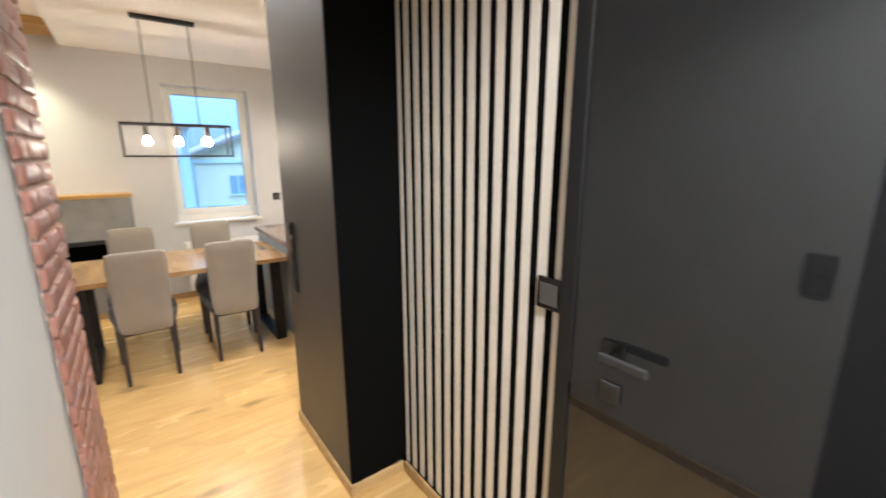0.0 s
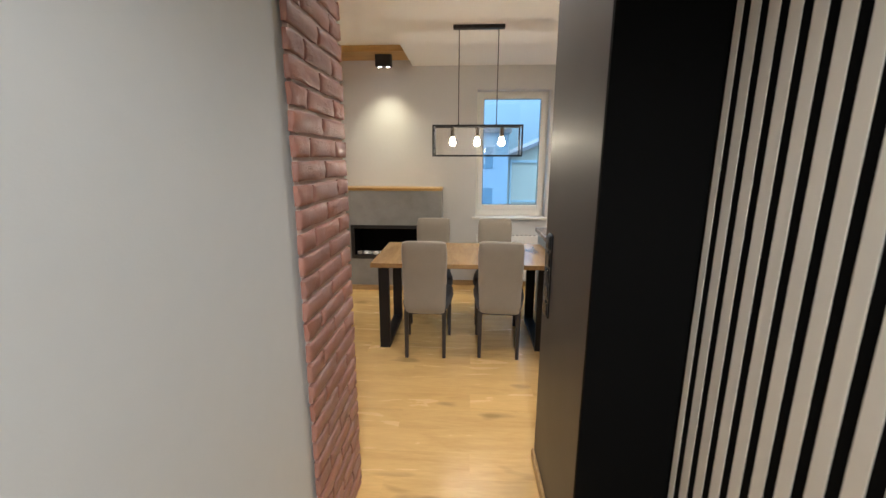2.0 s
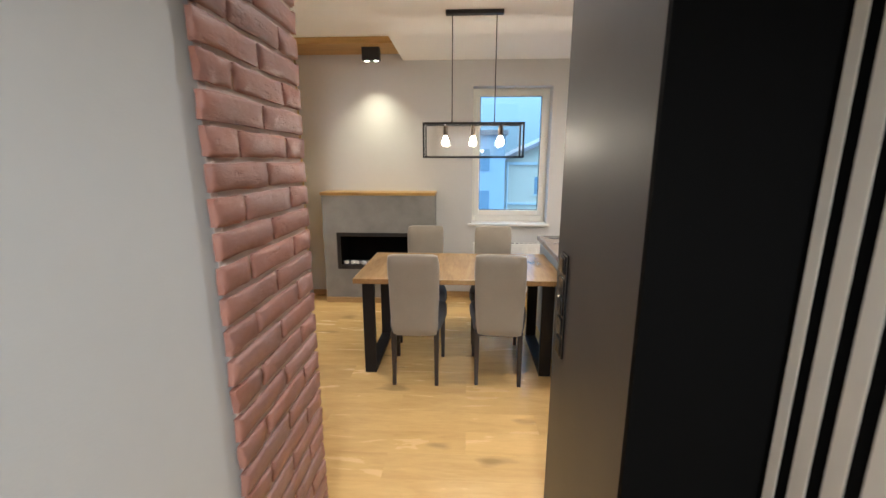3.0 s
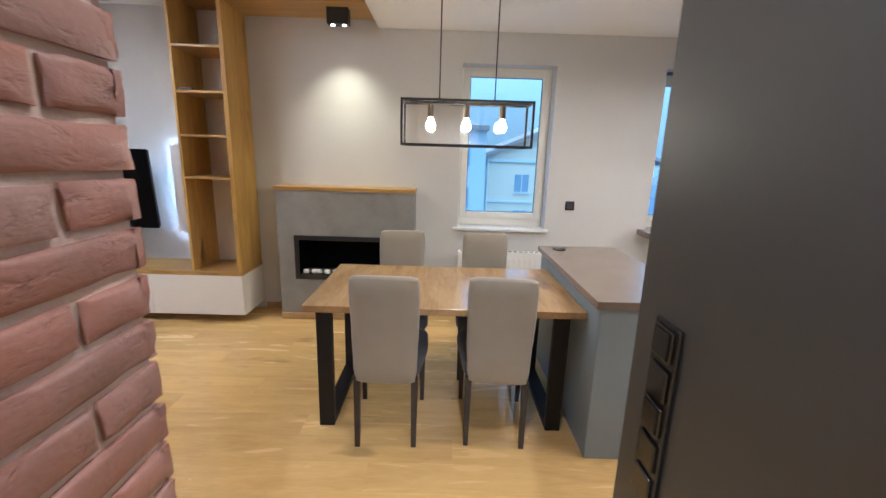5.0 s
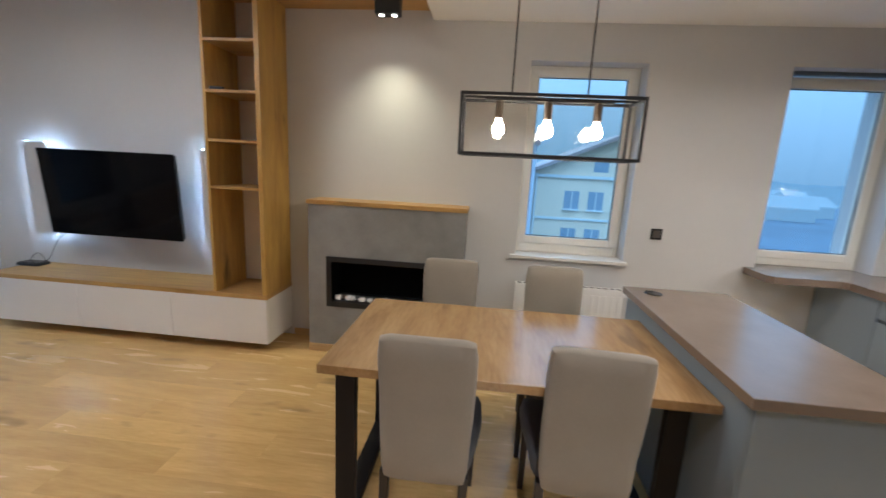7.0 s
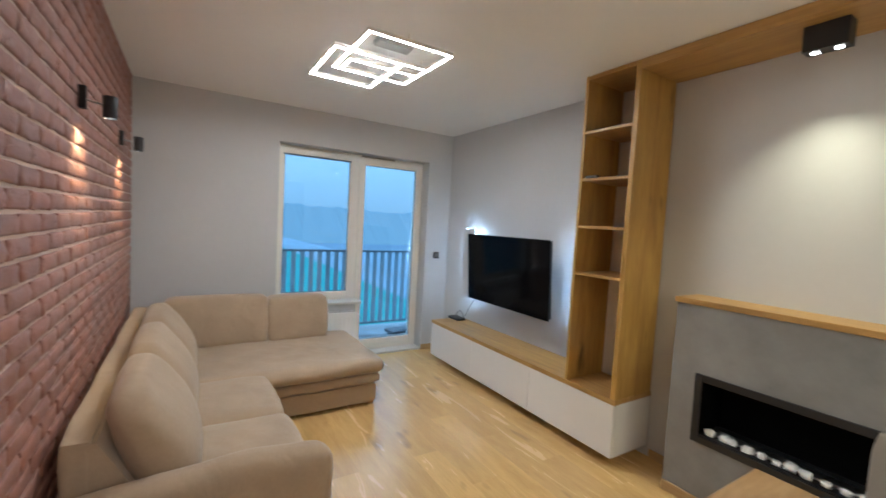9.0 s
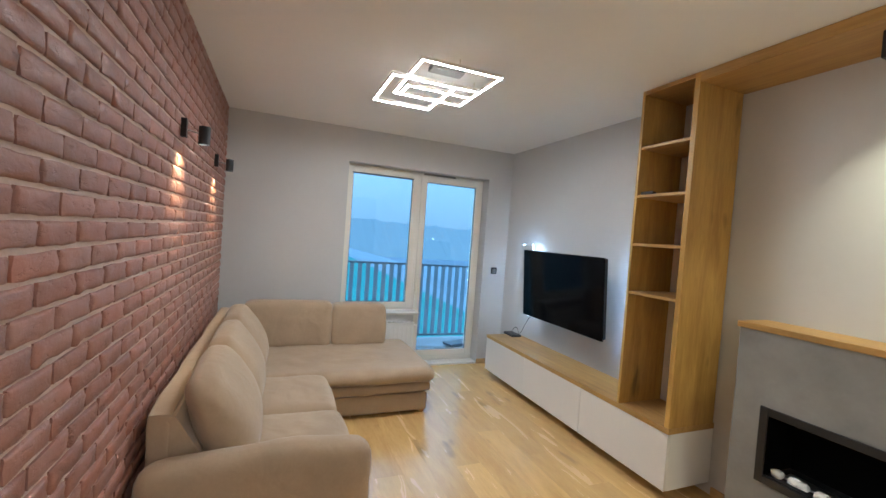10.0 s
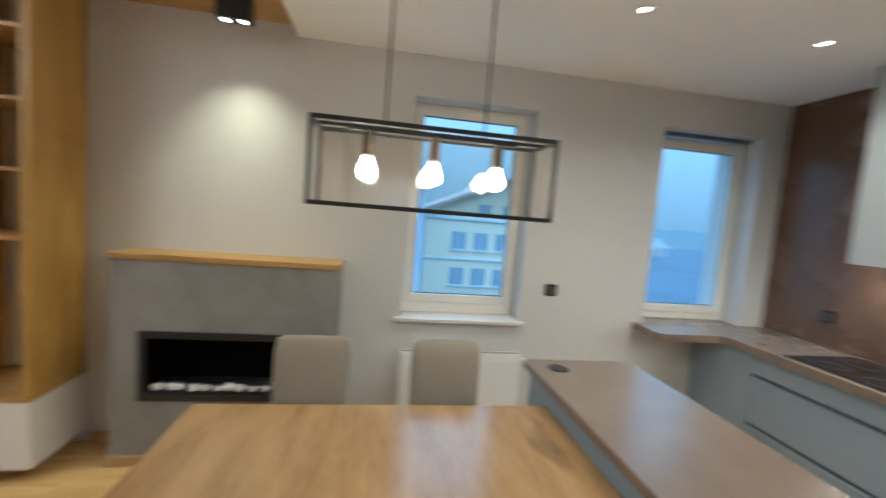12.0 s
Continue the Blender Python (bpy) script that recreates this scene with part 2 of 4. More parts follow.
M_LEG = material("table_leg_black", (0.009, 0.008, 0.009), 0.5, vary=0.1, spec=0.3)
M_SAGE = material("grey_green_front", (0.26, 0.322, 0.385), 0.55, vary=0.03, scale=3)
M_TOP = material("stone_worktop", (0.195, 0.148, 0.115), 0.25, vary=0.09, scale=6, spec=0.65)
M_BROWN = material("brown_splashback", (0.125, 0.072, 0.046), 0.27, vary=0.14, scale=3, spec=0.6)
M_SCREEN = material("tv_screen", (0.003, 0.003, 0.004), 0.10, vary=0.02, spec=0.1)
M_HOB = material("hob_glass", (0.008, 0.008, 0.009), 0.08, spec=0.6)
M_SWITCH = material("switch_black", (0.012, 0.011, 0.011), 0.16)
M_SILVER = material("brushed_steel", (0.6, 0.6, 0.6), 0.3, metal=1.0)
M_HOOD = material("pale_gloss_front", (0.44, 0.48, 0.50), 0.12, vary=0.02)
M_VENT = material("vent_grey", (0.30, 0.29, 0.27), 0.5, vary=0.1)
M_RAIL = material("rail_grey", (0.10, 0.13, 0.16), 0.6, vary=0.1)
M_BAR = material("rail_bar", (0.20, 0.26, 0.31), 0.6, vary=0.1)
M_DECK = material("snowy_deck", (0.25, 0.265, 0.28), 0.8, vary=0.15, scale=4, bump=0.3, bump_scale=30)
M_BOARD = material("wet_board", (0.10, 0.10, 0.11), 0.5, vary=0.2)
# Both snows are dark blue: the dusk haze is put into their colour.
M_HILLSNOW = material("hill_snow_dusk_blue", (0.115, 0.155, 0.195), 0.9, vary=0.25, scale=0.1)
M_SNOW = material("snow_field_dusk_blue", (0.075, 0.105, 0.14), 0.9, vary=0.30, scale=0.06)
# Hazy dusk air is painted on these three as a faint blue glow.
M_WOODS = hazy("far_woods_haze_glow", (0.018, 0.025, 0.032), (0.118, 0.25, 0.39), 0.56)
M_FARWALL = hazy("far_house_wall_haze_glow", (0.02, 0.024, 0.03), (0.125, 0.25, 0.385), 0.66, 0.08)
M_FARSNOW = hazy("far_roof_snow_haze_glow", (0.035, 0.04, 0.046), (0.14, 0.275, 0.415), 0.72, 0.08)
M_GREEN = material("green_slope", (0.028, 0.17, 0.158), 0.9, vary=0.2, scale=0.3)
M_HOUSE = material("cream_render", (0.76, 0.63, 0.47), 0.9, vary=0.04, scale=0.4)
M_HOUSETRIM = material("pale_trim", (0.62, 0.64, 0.62), 0.9, vary=0.05, scale=0.5)
# The next three colours are painted paler, in place of haze between.
M_ROOF = material("hazed_brown_roof", (0.36, 0.29, 0.28), 0.8, vary=0.15, scale=1.0)
M_FARPANE = material("hazed_house_pane", (0.27, 0.34, 0.40), 0.1, vary=0.1)
M_GREYBLOCK = material("hazed_blue_grey_render", (0.52, 0.56, 0.62), 0.9, vary=0.06, scale=0.4)
M_GLASS = clear_glass("window_glass", (0.97, 0.985, 0.985), even=0.03)
M_GLASS_BALCONY = clear_glass("balcony_glass", (0.96, 0.98, 0.98))
M_THINGLASS = clear_glass("lamp_glass", (0.985, 0.975, 0.955), even=0.04)
M_BULB = glow("bulb_glow", (1.0, 0.84, 0.60), 68)
M_LAMPSTRIP = glow("lamp_strip", (1.0, 0.93, 0.83), 53)
M_LED = glow("led_strip", (1.0, 0.88, 0.72), 110)
M_TVLED = glow("tv_led", (0.58, 0.78, 1.0), 18)
M_SPOT = glow("spot_face", (1.0, 0.90, 0.76), 12)


# ---- mesh helpers ----
BASE = {}


def thing(name, at, label, category, group="", kind=""):
    ob = new(name)
    ob.empty_display_size = 0.1
    ob.location = at
    BASE[ob] = Vector(at)
    return tagged(ob, label, category, group, kind)


def part(name, bm, mat, parent, label=""):
    """One mesh object, given in world places, under a thing or a part of it."""
    base = BASE.get(parent, Vector((0, 0, 0)))
    bmesh.ops.translate(bm, verts=bm.verts, vec=-base)
    me = bpy.data.meshes.new(name)
    bm.to_mesh(me)
    bm.free()
    me.materials.append(mat)
    ob = new(name, me)
    ob.parent = parent
    BASE[ob] = base
    return tagged(ob, label)


def solid(name, bm, mat, label, category="", kind="structure", group=""):
    me = bpy.data.meshes.new(name)
    bm.to_mesh(me)
    bm.free()
    me.materials.append(mat)
    return tagged(new(name, me), label, category or name.split("_")[0], group, kind)


def smooth(ob, angle=40):
    for p in ob.data.polygons:
        p.use_smooth = True
    ob.data.set_sharp_from_angle(angle=radians(angle))
    return ob


def box(x0, x1, y0, y1, z0, z1, bevel=0.0, segs=2, bm=None):
    target = bm if bm is not None else bmesh.new()
    b = bmesh.new() if bm is not None else target
    bmesh.ops.create_cube(b, size=1.0)
    for v in b.verts:
        v.co = ((x0 + x1) / 2 + v.co.x * (x1 - x0), (y0 + y1) / 2 + v.co.y * (y1 - y0), (z0 + z1) / 2 + v.co.z * (z1 - z0))
    if bevel:
        bmesh.ops.bevel(b, geom=b.edges[:], offset=bevel, segments=segs, affect="EDGES", profile=0.5)
    if bm is not None:
        me = bpy.data.meshes.new("scratch")
        b.to_mesh(me)
        b.free()
        target.from_mesh(me)
        bpy.data.meshes.remove(me)
    return target


def rod(p, q, r, n=12, r2=None, bm=None):
    bm = bm if bm is not None else bmesh.new()
    p, q = Vector(p), Vector(q)
    m = Matrix.Translation((p + q) / 2) @ (q - p).to_track_quat("Z", "Y").to_matrix().to_4x4()
    bmesh.ops.create_cone(bm, cap_ends=True, segments=n, radius1=r, radius2=r if r2 is None else r2, depth=(q - p).length, matrix=m)
    return bm


def lathe(profile, at, n=20, bm=None, caps=True):
    """A turned body from (radius, height) pairs round the z axis at a place."""
    bm = bm if bm is not None else bmesh.new()
    rings = []
    for r, z in profile:
        rings.append([bm.verts.new((at[0] + r * math.cos(2 * math.pi * i / n), at[1] + r * math.sin(2 * math.pi * i / n), at[2] + z)) for i in range(n)])
    for a, b in zip(rings, rings[1:]):
        for i in range(n):
            bm.faces.new((a[i], a[(i + 1) % n], b[(i + 1) % n], b[i]))
    if caps:
        bm.faces.new(rings[0][::-1])
        bm.faces.new(rings[-1])
    return bm


def sheet(poly, z0, z1):
    """A flat slab from an outline in x and y."""
    bm = bmesh.new()
    f = bm.faces.new([bm.verts.new((x, y, z0)) for x, y in poly])
    r = bmesh.ops.extrude_face_region(bm, geom=[f])
    bmesh.ops.translate(bm, verts=[v for v in r["geom"] if isinstance(v, bmesh.types.BMVert)], vec=(0, 0, z1 - z0))
    bmesh.ops.recalc_face_normals(bm, faces=bm.faces)
    return bm


def cushion(x0, x1, y0, y1, z0, z1, round_=0.06, puff=0.03, seed=0, cuts=10, crease=0.0):
    """A stuffed block: rounded edges, bulging faces and slight creases."""
    bm = box(x0, x1, y0, y1, z0, z1)
    bmesh.ops.subdivide_edges(bm, edges=bm.edges[:], cuts=cuts, use_grid_fill=True)
    c = Vector(((x0 + x1) / 2, (y0 + y1) / 2, (z0 + z1) / 2))
    h = Vector(((x1 - x0) / 2, (y1 - y0) / 2, (z1 - z0) / 2))
    r = min(round_, h.x, h.y, h.z)
    for v in bm.verts:
        d = v.co - c
        inner = Vector([max(-(h[i] - r), min(h[i] - r, d[i])) for i in range(3)])
        out = d - inner
        if out.length > 1e-6:
            d = inner + out.normalized() * min(r, out.length) if out.length > r else inner + out
        n = Vector([d[i] / h[i] for i in range(3)])
        w = [max(0.0, (1 - n[(i + 1) % 3] ** 2) * (1 - n[(i + 2) % 3] ** 2)) for i in range(3)]
        for i in range(3):
            if abs(n[i]) > 0.5:
                d[i] += math.copysign(puff * w[i], n[i])
        v.co = c + d
        if crease and n.z > 0.6:
            v.co.z += crease * noise.noise(Vector((v.co.x * 4 + v.co.y * 9, v.co.y * 16 - v.co.x * 5, seed * 2.3))) * w[2]
        v.co += noise.noise_vector(v.co * 5 + Vector((seed, 0, 0))) * 0.007 + noise.noise_vector(v.co * 14 + Vector((0, seed, 0))) * 0.002
    return bm


# ---- setting ----
WN, WW, WE = 5.715, -4.37, 3.245      # inner faces of the window wall, balcony wall and kitchen wall
ZL, ZK = 2.73, 2.605                  # living-room and kitchen ceilings
YB = 2.415                            # face of the brick wall
XH = -0.25                            # hall's white wall
XDROP = -0.36

solid("floor", box(-4.67, 3.55, -2.3, 6.0, -0.2, -0.008), M_GAP, "oak laminate floor with long staggered planks", "floor")
FLOOR = bpy.data.objects["floor"]


def wall_with_holes(axis, at, thick, u0, u1, z0, z1, holes):
    """Boxes along one axis round rectangular openings (u0, u1, z0, z1)."""
    bm = bmesh.new()

    def put(a, b, c, d):
        if b - a > 1e-4 and d - c > 1e-4:
            if axis == "x":
                box(a, b, min(at, at + thick), max(at, at + thick), c, d, bm=bm)
            else:
                box(min(at, at + thick), max(at, at + thick), a, b, c, d, bm=bm)
    u = u0
    for a, b, c, d in sorted(holes):
        put(u, a, z0, z1), put(a, b, z0, c), put(a, b, d, z1)
        u = b
    put(u, u1, z0, z1)
    return bm


W1 = (0.388, 1.228, 0.84, 2.343)
W2 = (2.205, 3.03, 0.858, 2.345)
WB = (3.625, 5.385, -0.02, 2.36)
solid("wall_north", wall_with_holes("x", WN, 0.42, -4.37, 3.245, -0.2, 2.9, [W1, W2]), M_WALL, "warm white painted wall with two windows", "wall")
bm = wall_with_holes("y", WW, -0.3, 2.2, 6.015, -0.2, 2.9, [WB])
box(-4.64, -4.37, 3.625, 4.50, -0.2, 0.64, bm=bm)
solid("wall_west", bm, M_WALL, "pale painted wall with the balcony window and door", "wall")
solid("wall_east", box(3.245, 3.55, 2.0, 6.015, -0.2, 2.9), M_WALL, "painted kitchen wall behind the brown panel", "wall")
bm = box(-4.37, XH + 0.0165, 2.2, YB - 0.0115, -0.2, 2.9)
box(-0.45, XH + 0.0165, 1.930, 2.1995, -0.2, 2.9, bm=bm)
WALL_BRICK = solid("wall_brick", bm, M_MORTAR, "living-room wall faced with rough red-brown brick slips", "wall")
solid("wall_hall", box(-0.45, XH, 0.54, 1.930, -0.2, 2.9), M_HALLWALL, "plain white painted hall wall", "wall")
# Added black wall: its colour stands in for the unlit room's darkness.
solid("wall_hall_side", box(-0.45, -0.30, -2.1, 0.5395, -0.2, 2.9), M_MATTEBLACK, "black stand-in wall for the unlit side room", "wall")
solid("wall_hall_back", box(-2.6, 3.55, -2.3, -2.1, -0.2, 2.9), M_HALLWALL, "plain wall at the end of the hall", "wall")
solid("wall_hall_room", box(-2.8, -2.6, -2.3, 2.2, -0.2, 2.9), M_HALLWALL, "plain wall of the unlit side room", "wall")
solid("wall_kitchen_back", box(1.3, 3.245, 2.0, 2.2, -0.2, 2.9), M_WALL, "plain wall behind the kitchen", "wall")
solid("wall_slats", box(0.956, 1.3, 0.985, 1.883, -0.2, 2.9), M_MATTEBLACK, "black hall wall behind cream slats", "wall")
solid("wall_door", wall_with_holes("y", 0.955, 0.345, -2.1, 0.985, -0.2, 2.9, [(0.06, 0.935, -0.2, 2.08)]), M_MATTEBLACK, "dark hall wall round a glossy door", "wall")
solid("ceiling_living", box(-4.37, XDROP, 2.2, WN, ZL, 2.9), M_CEIL, "plain white living-room ceiling", "ceiling")
solid("ceiling_kitchen", box(XDROP, 3.245, 2.2, WN, ZK, 2.9), M_CEIL, "lowered white ceiling over kitchen and dining", "ceiling")
solid("ceiling_hall", box(-2.6, 1.3, -2.1, 2.2, ZK, 2.9), M_CEIL, "white hall ceiling", "ceiling")
solid("roof_slab", box(-4.9, 3.8, -2.5, 6.3, 2.9, 3.1), M_CEIL, "concrete slab over the flat", "slab")


def baseboard(x0, x1, y0, y1):
    ob = solid("baseboard", box(x0, x1, y0, y1, 0, 0.062, 0.004, 1), M_BASE, "narrow oak baseboard along the wall", "baseboard")
    return ob


T = 0.015
baseboard(-1.49, -1.24, WN - T, WN)
baseboard(-0.008, 1.75, WN - T, WN)
baseboard(WW, WW + T, 5.385, WN - T)
baseboard(WW, -3.96, WN - T, WN)
baseboard(WW, WW + T, YB, 3.62)
baseboard(XH, XH + T, 0.54, 1.90)
baseboard(0.645, 0.66, 1.868, 2.628)
baseboard(0.66, 0.936, 1.868, 1.883)
baseboard(0.936, 0.951, 0.985, 1.868)
baseboard(-1.24, -0.01, 5.435, 5.45)


# windows
def window(name, to_world, u0, u1, z0, z1, sashes, label, handle=None, glass=None):
    """A white framed window. to_world(u, v, z): v runs outwards from the frame's inner face. sashes: (u0, u1, z0, z1) of the panes."""
    def bx(a, b, c, d, e, f, bev=0.006):
        p, q = to_world(a, c, e), to_world(b, d, f)
        return box(min(p[0], q[0]), max(p[0], q[0]), min(p[1], q[1]), max(p[1], q[1]), e, f, bev)
    win = thing(name, to_world((u0 + u1) / 2, 0, z0), label, "window", kind="structure")
    jam = 0.035
    part("frame_side", bx(u0, u0 + jam, 0.01, 0.08, z0, z1), M_FRAME, win)
    part("frame_side", bx(u1 - jam, u1, 0.01, 0.08, z0, z1), M_FRAME, win)
    part("frame_top", bx(u0 + jam, u1 - jam, 0.01, 0.08, z1 - jam, z1), M_FRAME, win)
    part("frame_bottom", bx(u0 + jam, u1 - jam, 0.01, 0.08, z0, sashes[0][2] + 0.012), M_FRAME, win)
    for a, b, c, d, w in sashes:
        sash = part("sash", bx(a, a + w, 0, 0.07, c, d), M_FRAME, win)
        part("sash_rail", bx(b - w, b, 0, 0.07, c, d), M_FRAME, sash)
        part("sash_rail", bx(a + w, b - w, 0.001, 0.069, d - w, d), M_FRAME, sash)
        part("sash_rail", bx(a + w, b - w, 0.001, 0.069, c, c + w), M_FRAME, sash)
        pane = part("pane", bx(a + w - 0.005, b - w + 0.005, 0.03, 0.036, c + w - 0.005, d - w + 0.005, 0), glass or M_GLASS, win)
        pane.visible_shadow = False
        for k, (p0, p1, r0, r1) in enumerate(((a + w, a + w + 0.006, c + w, d - w), (b - w - 0.006, b - w, c + w, d - w), (a + w + 0.006, b - w - 0.006, c + w, c + w + 0.006), (a + w + 0.006, b - w - 0.006, d - w - 0.006, d - w))):
            part("gasket", bx(p0, p1, 0.02, 0.029, r0, r1, 0), M_SEAM, sash)
    if handle:
        hu, hz = handle
        h = part("handle", bx(hu - 0.014, hu + 0.014, -0.012, 0, hz - 0.035, hz + 0.035), M_FRAME, win, "white window handle")
        part("lever", bx(hu - 0.01, hu + 0.01, -0.05, -0.036, hz - 0.13, hz + 0.012), M_FRAME, h)
        part("stem", bx(hu - 0.008, hu + 0.008, -0.036, -0.012, hz - 0.008, hz + 0.008, 0.002), M_FRAME, h)
    return win


def on_north(u, v, z):
    return (u, WN + 0.15 + v, z)


def on_west(u, v, z):
    return (WW - 0.15 - v, u, z)


window("window_1", on_north, W1[0], W1[1], 0.872, W1[3], [(W1[0] + 0.02, W1[1] - 0.02, 0.945, W1[3] - 0.02, 0.062)], "white framed single window with a snowy view")
window("window_2", on_north, W2[0], W2[1], 0.900, W2[3] - 0.03, [(W2[0] + 0.02, W2[1] - 0.02, 0.955, W2[3] - 0.05, 0.062)], "white framed kitchen window above the counter")
window("window_3", on_west, WB[0], 4.50, 0.66, WB[3], [(WB[0] + 0.01, 4.50, 0.69, WB[3] - 0.02, 0.070)], "tall white fixed window beside the balcony door", glass=M_GLASS_BALCONY)
window("door_balcony", on_west, 4.50, WB[1], 0.02, WB[3], [(4.535, WB[1] - 0.02, 0.075, WB[3] - 0.03, 0.078)], "white glazed balcony door, closed", handle=(4.568, 1.05), glass=M_GLASS_BALCONY)
solid("window_sill", box(0.345, 1.257, WN - 0.045, WN + 0.175, 0.845, 0.872, 0.005), M_SILL, "white window sill board under the window", "sill")
solid("window_sill", box(WW - 0.155, WW + 0.045, 3.55, 4.56, 0.64, 0.668, 0.005), M_SILL, "white sill under the balcony window", "sill")
solid("threshold", box(WW - 0.3, WW, 4.5, 5.385, -0.02, 0.022, 0.004), M_SILL, "white threshold of the balcony door", "threshold")
for a, b, c, d in ((W2[0] + 0.0, W2[1], WN + 0.10, 2.318),):
    vent = thing("roller_vent", (a, c, d), "dark slotted vent strip over the window", "vent")
    part("strip", box(a + 0.01, b - 0.01, c, c + 0.045, d, d + 0.026, 0.003), M_RAIL, vent)
blind = thing("blind_cassette", (WW - 0.15, 4.05, 2.29), "slim dark blind cassette along the top of the balcony pane", "blind")
part("cassette", box(WW - 0.168, WW - 0.146, 3.69, 4.435, 2.255, 2.272, 0.004), M_RAIL, blind)
trickle = thing("trickle_vent", (WW - 0.145, 4.75, 2.33), "slim grey slotted vent on the balcony door frame", "vent")
part("cover", box(WW - 0.152, WW - 0.139, 4.56, 4.98, 2.334, 2.356, 0.004), M_VENT, trickle)

# ---- hall ----
M_DARKSTEEL = material("dark_steel", (0.05, 0.05, 0.05), 0.35, metal=1.0)
tall = thing("tall_cabinet", (0.98, 2.3, 0), "matt black tall cabinet with a socket strip on its side", "cabinet")
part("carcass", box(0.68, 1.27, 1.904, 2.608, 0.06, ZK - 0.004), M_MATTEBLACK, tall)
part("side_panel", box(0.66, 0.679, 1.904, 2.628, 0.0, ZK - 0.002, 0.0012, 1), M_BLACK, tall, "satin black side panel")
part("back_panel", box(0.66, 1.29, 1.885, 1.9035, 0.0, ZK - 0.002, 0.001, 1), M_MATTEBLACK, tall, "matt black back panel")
part("front_panel", box(0.6795, 1.29, 2.6085, 2.628, 0.10, ZK - 0.004, 0.001, 1), M_BLACK, tall)
strip = thing("socket_strip", (0.66, 2.5, 1.05), "black vertical strip of five sockets and switches on the cabinet", "switch")
part("frame_plate", box(0.651, 0.660, 2.462, 2.545, 0.862, 1.248, 0.003), M_SWITCH, strip)
for i in range(5):
    zc = 0.862 + 0.040 + i * 0.0765
    mod = part("module", box(0.645, 0.651, 2.472, 2.535, zc - 0.031, zc + 0.031, 0.003), M_SWITCH, strip)
    if i in (0, 1, 3):
        part("socket_well", lathe([(0.0, 0.0), (0.02, 0.0), (0.021, 0.002), (0.012, 0.002)], (0, 0, 0), 16), M_SEAM, mod).matrix_local = pose(0.6455 - 0.66, 2.5035 - 2.5, zc - 1.05, 0, -90, 0)
    else:
        part("rocker", box(0.6415, 0.645, 2.478, 2.529, zc - 0.026, zc + 0.026, 0.002), M_SWITCH, mod)

slats = thing("slat_panel", (0.96, 1.44, 0), "cream-white vertical slats on a black felt wall", "panel")
for i in range(14):
    y0 = 0.974 + i * 0.0666
    z0 = 0.062
    part("slat", box(0.9540, 0.9555, y0, min(y0 + 0.0375, 1.868), z0, ZK - 0.003, 0.0004, 1), M_SLAT, slats)
sw = thing("light_switch", (0.945, 1.02, 1.18), "black square light switch set at the edge of the slats", "switch")
part("frame_plate", box(0.940, 0.950, 0.970, 1.064, 1.138, 1.236, 0.003), M_SWITCH, sw)
part("rocker", box(0.935, 0.940, 0.984, 1.050, 1.154, 1.220, 0.002), material("switch_smoke", (0.07, 0.068, 0.065), 0.2), sw)

door = thing("hall_door", (0.95, 0.5, 0), "dark grey high-gloss interior door, closed", "door", kind="structure")
leaf = part("leaf", box(0.938, 0.978, 0.075, 0.925, 0.006, 2.06, 0.002, 1), M_DOOR, door)
part("frame_side", box(0.930, 1.0, 0.926, 0.974, 0, 2.12, 0.003), M_DOORFRAME, door)
part("frame_side", box(0.930, 1.0, 0.018, 0.073, 0, 2.12, 0.003), M_DOORFRAME, door)
part("frame_top", box(0.930, 1.0, 0.073, 0.926, 2.064, 2.12, 0.003), M_DOORFRAME, door)
handle = part("handle", box(0.880, 0.896, 0.690, 0.815, 1.080, 1.102, 0.004), M_SEAM, door, "black square door lever")
part("stem", rod((0.896, 0.802, 1.091), (0.930, 0.802, 1.091), 0.009), M_DARKSTEEL, handle)
part("rosette", box(0.929, 0.938, 0.775, 0.830, 1.065, 1.120, 0.003), M_DARKSTEEL, handle, "dark brushed steel square rosette")
key = part("key_rosette", box(0.929, 0.938, 0.775, 0.830, 0.950, 1.005, 0.003), M_SEAM, door)
part("keyhole", box(0.927, 0.929, 0.799, 0.806, 0.965, 0.990), M_SEAM, key)

sw2 = thing("wall_switch", (XH, 0.64, 1.12), "black double switch on the white hall wall", "switch")
part("frame_plate", box(XH, XH + 0.009, 0.597, 0.690, 1.035, 1.205, 0.003), M_SWITCH, sw2)
for zc in (1.08, 1.16):
    part("rocker", box(XH + 0.009, XH + 0.013, 0.612, 0.675, zc - 0.033, zc + 0.033, 0.002), M_BLACK, sw2)


def downlight(x, y, z, power, color=(1.0, 0.86, 0.70), cone=150):
    d = thing("downlight", (x, y, z), "round white recessed ceiling spot, lit, some added out of view", "ceiling light", "recessed ceiling spots")
    part("ring", lathe([(0.021, 0.0), (0.042, -0.001), (0.042, -0.005), (0.032, -0.007), (0.021, -0.003)], (x, y, z), caps=False), M_FRAME, d)
    part("lamp_face", lathe([(0.0, -0.002), (0.020, -0.002), (0.020, -0.001), (0.0, -0.001)], (x, y, z)), M_SPOT, d)
    li = bpy.data.lights.new("downlight_lamp", "SPOT")
    li.energy, li.color, li.spot_size, li.spot_blend, li.shadow_soft_size = power, color, radians(cone), 1.0 if cone <= 150 else 0.4, 0.03
    ob = new("downlight_lamp", li)
    ob.matrix_world = pose(x, y, z - 0.012)
    return d


